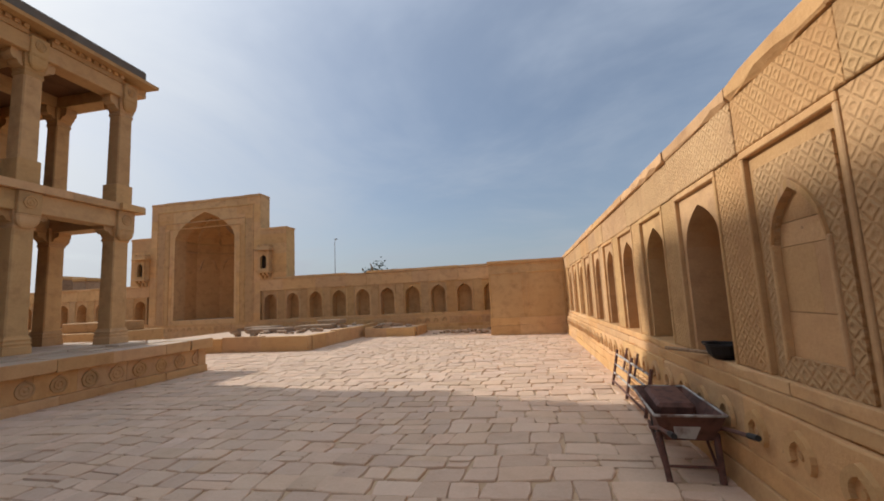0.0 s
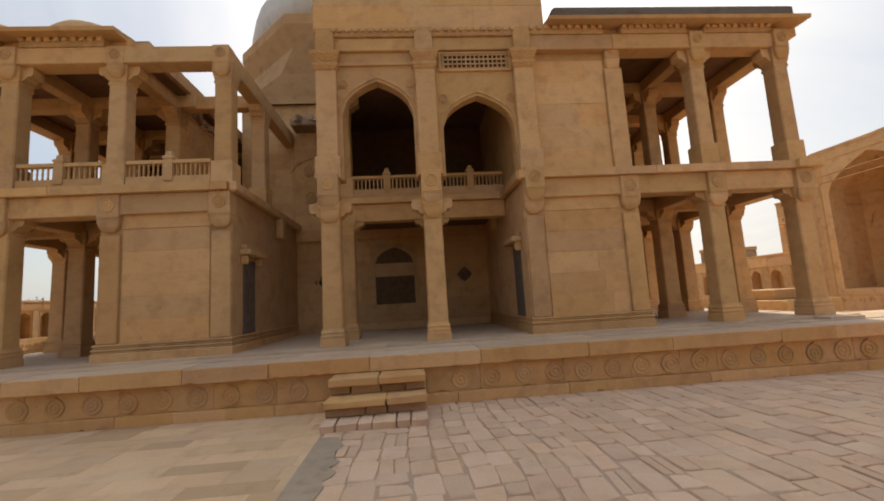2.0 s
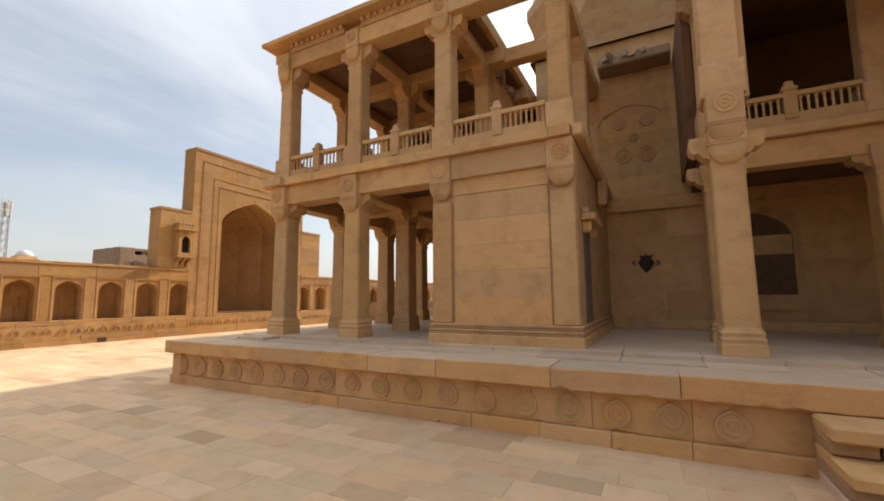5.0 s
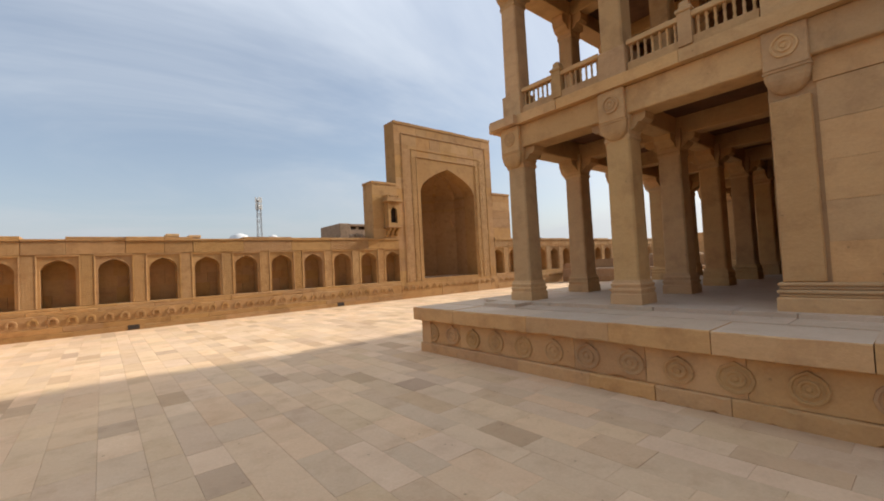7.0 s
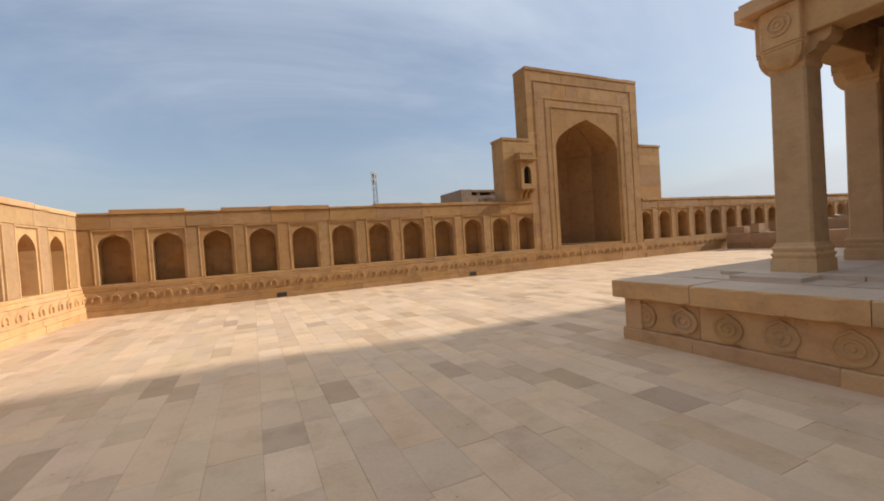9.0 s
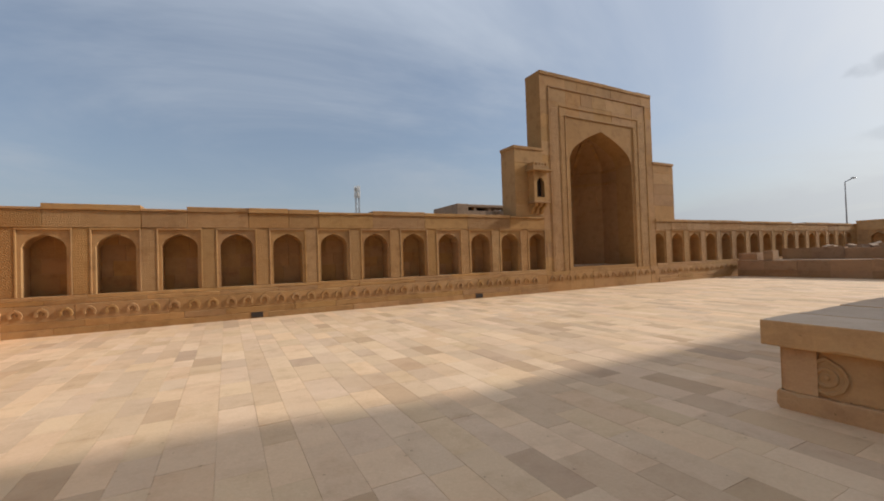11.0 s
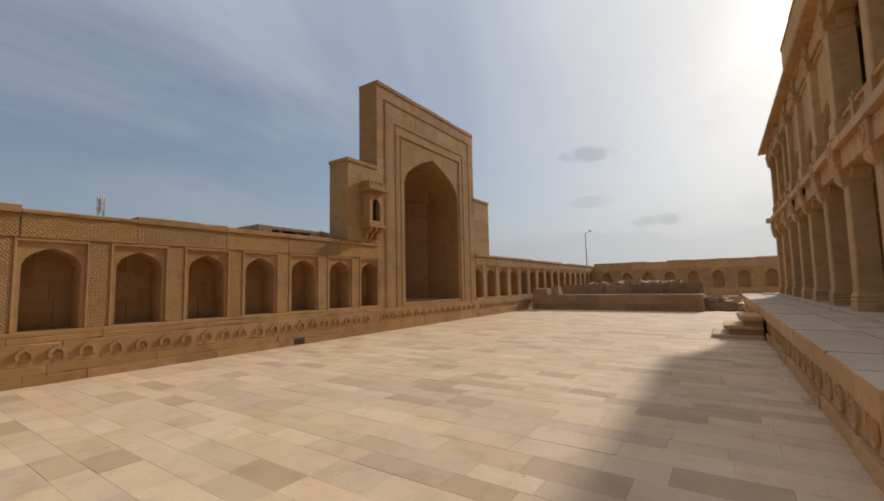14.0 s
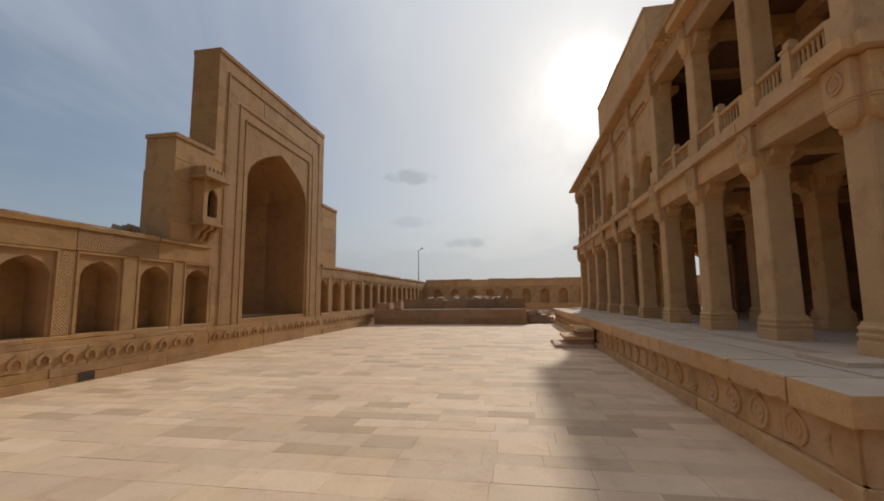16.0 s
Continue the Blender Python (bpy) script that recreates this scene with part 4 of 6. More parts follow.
# outer ring and second ring of the galleries; the east side has solid chambers instead of its middle columns
for i, a in enumerate(GRID):
    corner = abs(a) > 8
    for sd in ("south", "north", "west"):
        p = SIDE[sd] @ Vector((SGRID[i] if sd == "south" else a, -F, 0))
        fc = {"south": 0, "north": 2, "west": 3}[sd]
        faces = [fc]
        if corner:
            faces = {("south", True): (0, 1), ("south", False): (0, 3), ("north", True): (2, 3), ("north", False): (2, 1), ("west", True): (3, 0), ("west", False): (3, 2)}[(sd, a > 0)]
        put_col(p.x, p.y, True, (0, 1, 2, 3), faces)
    for sd in ("south", "north", "west"):
        if abs(a) < 6.6:
            p = SIDE[sd] @ Vector((SGRID[i] if sd == "south" else a, -6.45, 0))
            put_col(p.x, p.y, abs(a) > 4, (0, 1, 2, 3), ())
for a in (-8.22, -6.45, 6.50, 8.32):
    p = SIDE["east"] @ Vector((a, -F, 0))
    put_col(p.x, p.y, True, (0, 1, 2, 3), (1,) if abs(a) < 8 else ((0, 1) if a < 0 else (1, 2)))
    p = SIDE["east"] @ Vector((a, -6.45, 0))
    put_col(p.x, p.y, True, (0, 1, 2, 3), ())
# middle columns of the east porch
for a in (-0.88, 0.98):
    p = SIDE["east"] @ Vector((a, -F, 0))
    put_col(p.x, p.y, False, (1, 3, 2) if a < 0 else (1, 3, 2), (1,))
    p = SIDE["east"] @ Vector((a + 0.06, -6.80, 0))
    put_col(p.x, p.y, True, (1, 3), ())
p = SIDE["east"] @ Vector((-2.775, -F + 0.02, 0))
put_col(p.x, p.y, True, (), (1,), also_low=False)
p = SIDE["east"] @ Vector((-4.63, -F + 0.02, 0))
put_col(p.x, p.y, True, (1, 3), (1,), also_low=False)
put_col(6.45, -4.63, True, (0, 3), (), also_low=False)
put_col(6.45, -2.775, True, (0,), (), also_low=False)

# beams of both storeys
for sd, m in SIDE.items():
    for z0, z1, up in ((BEAM0, BEAM1, False), (UB0, UB1, True)):
        for a, b in zip(ROWS[sd], ROWS[sd][1:]):
            if sd == "east" and up and b <= -0.9 and b > -2.7:
                continue
            if sd == "east" and up and -0.96 <= a < 2.9 and b < 2.9:
                continue
            if sd == "east" and not up and abs(a + b) < 4:
                continue
            h = RISE if up and (sd == "north" or sd == "east" and a > 2.7) else 0.0
            bb = bxm(a + 0.002, b - 0.002, -F - 0.22, -F + 0.15, z0 + h, z1 + h, 0.012)
            part("beam", bb, M_STONE, tomb, m=m)
    for a in (ROWS[sd]):
        if abs(a) > 6 or sd != "east":
            part("beam", bxm(a - 0.14, a + 0.14, -F + 0.152, -4.12, BEAM0 + 0.005, BEAM1 - 0.005, 0.012), M_STONE, tomb, m=m)
            if abs(a) > 4:
                h = RISE if sd == "north" or sd == "east" and a > 2.7 else 0.0
                part("beam", bxm(a - 0.13, a + 0.13, -F + 0.152, -4.12, UB0 + 0.005 + h, UB1 - 0.005 + h, 0.012), M_STONE, tomb, m=m)
part("beam", bxm(-6.3, 6.3, -6.59, -6.31, BEAM0 + 0.01, BEAM1 - 0.01, 0.012), M_STONE, tomb)
part("beam", bxm(-6.3, 6.3, 6.31, 6.59, BEAM0 + 0.01, BEAM1 - 0.01, 0.012), M_STONE, tomb)
# bare upper beams over the ruined south-east bays
for a in (-4.63, -2.775):
    part("bare_beam", bxm(a - 0.13, a + 0.13, -F - 0.18, -4.12, UB0 - 0.02, UB0 + 0.34, 0.014), M_STONE, tomb, m=SIDE["east"])
part("bare_beam", bxm(-6.4, -2.9, -6.58, -6.32, UB0, UB0 + 0.30, 0.014), M_STONE, tomb, m=SIDE["east"])

# ledge between the storeys: single stones with a projecting lip
for sd, m in SIDE.items():
    u = -8.62
    far = 8.73 if sd == "east" else 8.62
    while u < far - 0.02:
        e = min(u + TRNG.uniform(1.1, 1.9), far)
        if e > far - 0.4:
            e = far
        y0 = -8.52 - TRNG.uniform(0, 0.012)
        if sd == "east" and -2.63 <= u < 2.5:
            u = 2.60
            continue
        if sd == "east" and u < -2.62 < e:
            e = -2.62
        block("ledge_stone", tomb, m, u + 0.003, e - 0.003, y0, -F + 0.2, BEAM1 + 0.003, BEAM1 + (0.15 if sd in ("east", "west") else 0.146))
        u = e
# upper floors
# the dark stone gives the gallery undersides their shade as colour
part("upper_floor", bxm(-8.0, 8.0, -7.95, -4.12, BEAM1 - 0.08, BEAM1 + 0.145), M_SHADED_STONE, tomb)
part("upper_floor", bxm(-8.0, 8.0, 4.12, 7.95, BEAM1 - 0.08, BEAM1 + 0.145), M_SHADED_STONE, tomb)
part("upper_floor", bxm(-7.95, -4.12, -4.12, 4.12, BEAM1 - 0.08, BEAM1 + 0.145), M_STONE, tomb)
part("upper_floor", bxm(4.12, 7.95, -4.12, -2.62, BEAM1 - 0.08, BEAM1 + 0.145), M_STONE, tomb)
part("upper_floor", bxm(4.12, 6.80, -0.95, 2.7, BEAM1 - 0.08, BEAM1 + 0.145), M_SHADED_STONE, tomb)
part("balcony_beam", bxm(-0.9, 2.68, -6.95, -6.65, BEAM0 - 0.02, BEAM1 - 0.004, 0.012), M_STONE, tomb, m=SIDE["east"])
part("balcony_ledge", bxm(-0.9, 2.68, -7.05, -6.65, BEAM1, BEAM1 + 0.142, 0.010), M_STONE, tomb, m=SIDE["east"])
part("upper_floor", bxm(4.12, 7.95, 2.72, 4.12, BEAM1 - 0.08, BEAM1 + 0.145), M_STONE, tomb)
for z0, z1 in ((FLOOR, BEAM0 + 0.1), (UZ, UB0 + 0.1)):
    part("gallery_end_wall", bxm(-7.98, -7.72, -7.95, -4.12, z0, z1), M_STONE, tomb, "plain wall closing the west end of the gallery")
# wall between the ruined chamber and the south gallery, upper storey
part("upper_cross_wall", bxm(4.1, 6.3, -4.72, -4.52, UZ, 6.2), M_STONE, tomb)

# east chambers beside the porch
for s in (-1, 1):
    top = 3.68 if s < 0 else 6.5
    u0, u1 = (-4.82, -2.60) if s < 0 else (2.70, 4.94)
    ch = part("chamber_wall", bxm(u0, u1, -8.32, -4.1, 0.75, BEAM1 - 0.02), M_STONE, tomb, "plain ashlar chamber wall beside the porch", m=SIDE["east"])
    ashlar(ch, IDM, u0 + 0.38, u1 - 0.38, FLOOR + 0.29, 3.05, -8.32, TRNG, 0.40, 1.3, 0.012)
    block("carved_band", ch, IDM, u0 + 0.36, u1 - 0.36, -8.345, -8.2, 3.055, 3.30)
    for q in (u0 + 0.18, u1 - 0.18):
        box_bm = bxm(q - 0.165, q + 0.165, -8.375, -8.2, FLOOR + 0.293, 2.95, 0.012)
        part("pilaster", box_bm, M_STONE, ch)
        part("pendant", L_SHIELD, M_STONE, ch, m=Matrix.Translation((q, -8.17, FLOOR)))
    for z0, z1, p in ((FLOOR - 0.02, FLOOR + 0.14, 0.075), (FLOOR + 0.14, FLOOR + 0.175, 0.055), (FLOOR + 0.178, FLOOR + 0.215, 0.070), (FLOOR + 0.218, FLOOR + 0.25, 0.050), (FLOOR + 0.253, FLOOR + 0.29, 0.062)):
        part("plinth_moulding", bxm(u0 - p + 0.03, u1 + p - 0.03, -8.34 - p, -4.2, z0, z1, 0.01), M_STONE, ch)
    # door into the chamber from the porch
    q = u1 if s < 0 else u0
    k = 1 if s < 0 else -1
    dr = part("chamber_door", bxm(min(q, q + k * 0.02), max(q, q + k * 0.02), -7.88, -7.33, FLOOR + 0.30, FLOOR + 1.68), M_DOOR, ch, "weathered grey plank door of the chamber")
    hood = bmesh.new()
    box(hood, min(q, q + k * 0.20), max(q, q + k * 0.20), -8.05, -7.18, FLOOR + 1.75, FLOOR + 1.85, 0.02)
    box(hood, min(q, q + k * 0.10), max(q, q + k * 0.10), -7.99, -7.25, FLOOR + 1.85, FLOOR + 1.95, 0.02)
    for yy in (-7.98, -7.30):
        box(hood, min(q, q + k * 0.13), max(q, q + k * 0.13), yy, yy + 0.08, FLOOR + 1.58, FLOOR + 1.75, 0.02)
    part("door_hood", hood, M_STONE, ch)
ch2 = part("upper_chamber_wall", bxm(2.71, 4.93, -8.26, -4.1, UZ - 0.02, 6.42 + RISE), M_STONE, tomb, m=SIDE["east"])
ashlar(ch2, IDM, 3.09, 4.56, UZ + 0.02, 6.1, -8.26, TRNG, 0.42, 1.2, 0.012)
for q in (2.89, 4.75):
    part("pilaster", bxm(q - 0.18, q + 0.18, -8.33, -8.19, UZ, 5.90, 0.012), M_STONE, ch2)
    part("pendant", U_SHIELD, M_STONE, ch2, m=Matrix.Translation((q, -8.10, UZ)))

# cella: the solid core
part("porch_back_wall", bxm(-2.7, 2.8, -4.20, -4.09, 0.75, 6.55), M_STONE, tomb, m=SIDE["east"])
core = part("cella_wall", bxm(-4.1, 4.1, -4.1, 4.1, 0.5, 7.4), M_STONE, tomb, "plain high walls of the tomb chamber behind the galleries")
for sd, m in SIDE.items():
    ashlar(core, m, -4.1, 4.1, 4.0, 7.4, -4.1, TRNG, 0.5, 1.5, 0.015)
ashlar(core, SIDE["east"], -2.62, 2.72, FLOOR + 0.2, 3.3, -4.20, TRNG, 0.55, 1.6, 0.012)
ashlar(core, SIDE["east"], -2.62, 2.72, 3.62, 6.5, -4.20, TRNG, 0.5, 1.6, 0.012)
part("wall_ledge", bxm(-2.62, 2.72, -4.29, -4.19, 3.31, 3.60, 0.02), M_STONE, core, m=SIDE["east"])
part("wall_foot", bxm(-2.62, 2.72, -4.27, -4.19, FLOOR - 0.01, FLOOR + 0.19, 0.02), M_STONE, core, m=SIDE["east"])
# shade behind the south columns is put into these blocks' colour
ashlar(core, SIDE["south"], -4.1, 4.1, FLOOR, 3.9, -4.1, TRNG, 0.55, 1.6, 0.012, mesh=UNIT_SHADED)
# openings in the cella wall that faces the east porch
SC, BACK = 0.07, -4.22
ja = part("screen_arch", arch_panel(bmesh.new(), SC - 0.66, SC + 0.66, 1.20, 3.16, 0.54, 1.48, 2.60, 3.06, BACK - 0.07, BACK - 0.016, uc=SC), M_STONE, core, "arched frame of the blocked stone screen", m=SIDE["east"])
# screen and its back get their shade as dark brown colour
part("screen_back", bxm(SC - 0.54, SC + 0.54, BACK - 0.024, BACK, 1.48, 3.06), M_SHADE, ja)
part("screen_lintel", bxm(SC - 0.535, SC + 0.535, BACK - 0.050, BACK - 0.026, 2.24, 2.61, 0.008), M_STONE, ja)
jali = bmesh.new()
for i in range(13):
    for k in range(8):
        if k < 7 or abs(i - 6) > 2:
            box(jali, SC - 0.50 + i * 0.0833 - 0.030, SC - 0.50 + i * 0.0833 + 0.030, BACK - 0.040, BACK - 0.024, 1.50 + k * 0.0833, 1.55 + k * 0.0833)
part("pierced_screen", jali, M_SHADE, ja, "dark pierced stone screen, shade put into its colour")["kind"] = "stuff"
# hole and slits are thin dark sheets, inner shade given as colour
hole = prism(bmesh.new(), [(-1.86 + a, 2.18 + b) for a, b in ((-0.13, 0.17), (-0.04, 0.14), (0.0, 0.19), (0.04, 0.14), (0.13, 0.17), (0.10, 0.09), (0.16, 0.0), (0.10, -0.10), (0.0, -0.22), (-0.10, -0.10), (-0.16, 0.0), (-0.10, 0.09))], "y", BACK - 0.026, BACK)
part("light_hole", hole, M_DARK, core, "dark broken hole through the carved wall", m=SIDE["east"])
for du, dz in ((-0.22, 0.03), (-0.22, -0.04), (0.22, 0.03), (0.22, -0.04), (-0.26, 0.0), (0.26, 0.0)):
    part("light_slit", bxm(-1.86 + du - 0.016, -1.86 + du + 0.016, BACK - 0.024, BACK, 2.18 + dz - 0.018, 2.18 + dz + 0.018), M_DARK, core, m=SIDE["east"])
# the lozenge light is a brown sheet coloured as shade
hole = prism(bmesh.new(), [(2.02 + 0.21 * math.cos(math.pi * i / 4) * (1.0 if i % 2 == 0 else 0.80), 2.20 + 0.21 * math.sin(math.pi * i / 4) * (1.0 if i % 2 == 0 else 0.80)) for i in range(8)], "y", BACK - 0.026, BACK)
part("light_hole", hole, M_SHADE, core, "dark lozenge-shaped pierced light in the wall", m=SIDE["east"])
for u in (-3.3, -1.4, 1.4, 3.3):
    part("gallery_doorway", arch_panel(bmesh.new(), u - 0.5, u + 0.5, FLOOR, FLOOR + 2.3, 0.34, FLOOR + 0.01, FLOOR + 1.5, FLOOR + 1.95, -4.22, -4.12, uc=u), M_STONE, core)
    # dark sheet for the shade in the doorway; the wall is uncut
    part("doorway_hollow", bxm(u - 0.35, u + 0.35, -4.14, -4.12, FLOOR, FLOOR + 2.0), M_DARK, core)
# carved relief panel above the ruined porch bay
for dx, dz, r in ((-0.28, 0.34, 0.15), (0.28, 0.34, 0.15), (-0.24, -0.3, 0.17), (0.24, -0.3, 0.17), (0, 0.02, 0.1)):
    part("relief_flower", roundel(r, 0.026, 5), M_STONE, core, m=SIDE["east"] @ Matrix.Translation((-1.95 + dx, -4.222, 4.95 + dz * 1.2)))
for a, b in zip(arch_curve(0.7, 5.35, 5.75, 10), arch_curve(0.7, 5.35, 5.75, 10)[1:]):
    part("relief_stone", prism(bmesh.new(), [(a[0] - 2.0, a[1]), (b[0] - 2.0, b[1]), (b[0] - 2.0, b[1] + 0.05), (a[0] - 2.0, a[1] + 0.05)], "y", -4.25, -4.21), M_STONE, core, m=SIDE["east"])
part("broken_edge", bxm(-2.6, -1.15, -4.75, -4.15, 6.50, 6.72, 0.03), M_RUBBLE, core, "dark broken edge of a lost roof", m=SIDE["east"])
for s in (-1, 1):
    e = 2.60 if s < 0 else 2.70
    a, b = sorted((s * e, s * (e - 0.14)))
    part("side_ledge", bxm(a, b, -8.5, -4.21, BEAM1 - 0.02, BEAM1 + 0.145, 0.02), M_STONE, core, m=SIDE["east"])
    a, b = sorted((s * e, s * (e - 0.18)))
    for yy in (-5.9,):
        part("side_bracket", bxm(a, b, yy - 0.16, yy + 0.16, BEAM0 - 0.15, BEAM1 - 0.025, 0.04), M_STONE, core, m=SIDE["east"])
# stepped shoulders, drum and dome
sh = bmesh.new()
prev = None
for z, half, cut in ((7.38, 4.24, 0.10), (7.62, 4.24, 0.25), (7.64, 4.16, 0.3), (8.3, 4.25, 1.3), (9.0, 4.45, 1.9), (9.6, 4.65, 1.93), (9.9, 4.65, 1.93)):
    a, b = half, half - cut
    cur = [sh.verts.new((x, y, z)) for x, y in ((a, b), (b, a), (-b, a), (-a, b), (-a, -b), (-b, -a), (b, -a), (a, -b))]
    if prev:
        for i in range(8):
            sh.faces.new((prev[i], prev[(i + 1) % 8], cur[(i + 1) % 8], cur[i]))
    prev = cur
sh.faces.new(prev)
part("shoulder", sh, M_STONE, tomb, "weathered sloping shoulders below the drum")
part("drum", rings(bmesh.new(), [(4.75, 9.3), (4.92, 9.75), (5.04, 9.77), (5.04, 9.95), (4.96, 9.97), (4.96, 10.3)], 16, math.pi / 16), M_BLOCK, tomb, "sixteen-sided stone drum under the dome")
part("dome", rings(bmesh.new(), [(4.92, 10.1), (5.04, 10.7), (4.92, 11.45), (4.60, 12.05), (4.10, 12.65), (3.50, 13.25), (2.75, 13.85), (1.9, 14.3), (0.95, 14.6), (0.25, 14.75), (0.1, 15.1)], 40), M_DOME, tomb, "weathered grey plaster dome", smooth=True)

DENTIL = done(bxm(-0.045, 0.045, -0.045, 0.045, -0.038, 0.038, 0.008), "dentil", M_STONE)


# upper arcade, frieze and attic in the middle of a front
def arcade(sd, bays, attic_u0, attic_u1, attic_top, grille=()):
    """Bays as (left edge, right edge, arch centre, half width, spring, apex)."""
    m = SIDE[sd]
    for u0, u1, c, w, zs, za in bays:
        ar = part("arched_screen", arch_panel(bmesh.new(), u0 + 0.004, u1 - 0.004, UZ - 0.02, 6.30, w, UZ - 0.02, zs, za, -F - 0.12, -F + 0.12, uc=c), M_STONE, tomb, m=m)
        rim = bmesh.new()
        arc = arch_curve(w + 0.07, zs, za + 0.08)
        for (a, b), (c2, d2) in zip(arc, arc[1:]):
            prism(rim, [(c + a, b - 0.02), (c + c2, d2 - 0.02), (c + c2, d2 + 0.03), (c + a, b + 0.03)], "y", -F - 0.145, -F - 0.10)
        part("arch_rim", rim, M_STONE, ar)
        for s2 in (-1, 1):
            part("spandrel_boss", roundel(0.085, 0.022, 6), M_STONE, ar, m=Matrix.Translation((c + s2 * (w - 0.03), -F - 0.121, za - 0.06)))
        if c in grille:
            # dark sheet behind the grille, shade put in as colour
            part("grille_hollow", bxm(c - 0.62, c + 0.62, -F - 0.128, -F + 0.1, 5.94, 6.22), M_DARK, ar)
            gr = bmesh.new()
            for i in range(15):
                box(gr, c - 0.62 + i * 0.0875, c - 0.60 + i * 0.0875, -F - 0.15, -F - 0.124, 5.94, 6.22)
            for i in range(4):
                box(gr, c - 0.64, c + 0.64, -F - 0.148, -F - 0.126, 5.93 + i * 0.092, 5.955 + i * 0.092)
            part("stone_grille", gr, M_STONE, ar)
            fr = bmesh.new()
            box(fr, c - 0.71, c + 0.71, -F - 0.165, -F - 0.12, 6.235, 6.275, 0.006)
            box(fr, c - 0.71, c + 0.71, -F - 0.165, -F - 0.12, 5.88, 5.92, 0.006)
            for q in (c - 0.71, c + 0.67):
                box(fr, q, q + 0.04, -F - 0.163, -F - 0.12, 5.92, 6.235, 0.006)
            part("grille_frame", fr, M_STONE, ar)
        else:
            part("string_course", bxm(u0 + 0.2, u1 - 0.2, -F - 0.17, -F - 0.115, 6.02, 6.07, 0.010), M_STONE, ar)
        part("arcade_beam", bxm(u0 + 0.005, u1 - 0.005, -F - 0.19, -F + 0.15, 6.303, 6.56, 0.012), M_STONE, ar)
        part("carved_frieze", bxm(u0 + 0.005, u1 - 0.005, -F - 0.24, -F + 0.15, 6.563, 6.72, 0.008), M_SCROLL, ar)
        n = 12
        for i in range(n):
            part("dentil", DENTIL, M_STONE, ar, m=Matrix.Translation((u0 + 0.16 + i * (u1 - u0 - 0.32) / (n - 1), -F - 0.243, 6.68)))
    edges = sorted({round(b[0], 3) for b in bays} | {round(b[1], 3) for b in bays})
    for e in edges:
        pl = part("upper_pilaster", bxm(e - 0.19, e + 0.19, -F - 0.235, -F + 0.16, UZ - 0.03, 5.92, 0.014), M_STONE, tomb, m=m)
        part("base", bxm(e - 0.23, e + 0.23, -F - 0.27, -F + 0.1, UZ - 0.02, UZ + 0.40, 0.012), M_STONE, pl)
        part("capital", rings(bmesh.new(), [(0.19, 5.90), (0.23, 5.97), (0.23, 6.03), (0.20, 6.05), (0.27, 6.19), (0.27, 6.25)], 4, math.pi / 4, e, -F - 0.06, square=True), M_SCROLL, pl)
        part("head", bxm(e - 0.17, e + 0.17, -F - 0.27, -F + 0.1, 6.25, 6.74, 0.012), M_STONE, pl)
        part("pendant", L_SHIELD, M_STONE, pl, m=Matrix.Translation((e, -F - 0.05, FLOOR + 0.22)))
    at = part("attic_wall", bxm(attic_u0, attic_u1, -F - 0.16, -F + 0.55, 6.723, attic_top - 0.1), M_STONE, tomb, "high plain attic wall over the middle arches", m=m)
    ashlar(at, IDM, attic_u0, attic_u1, 6.76, attic_top - 0.1, -F - 0.16, TRNG, 0.46, 1.4, 0.014)
    u = attic_u0
    while u < attic_u1 - 0.05:
        e = min(u + TRNG.uniform(0.7, 1.3), attic_u1)
        block("coping_stone", at, IDM, u + 0.003, e - 0.003, -F - 0.2, -F + 0.58, attic_top - 0.1, attic_top + TRNG.uniform(-0.03, 0.01))
        u = e


arcade("east", ((-0.88, 0.98, 0.06, 0.665, 5.08, 5.72), (0.98, 2.90, 1.97, 0.69, 4.78, 5.39)), -1.10, 3.40, 8.75, (1.97,))
arcade("south", ((-2.52, -0.76, -1.64, 0.64, 4.30, 4.86), (-0.76, 1.15, 0.195, 0.64, 4.30, 4.86), (1.15, 2.94, 2.045, 0.64, 4.30, 4.86)), -2.60, 2.80, 8.30)
arcade("north", ((-2.775, -0.925, -1.85, 0.65, 5.0, 5.6), (-0.925, 0.925, 0.0, 0.63, 5.0, 5.6), (0.925, 2.775, 1.85, 0.65, 5.0, 5.6)), -3.0, 3.0, 8.30)

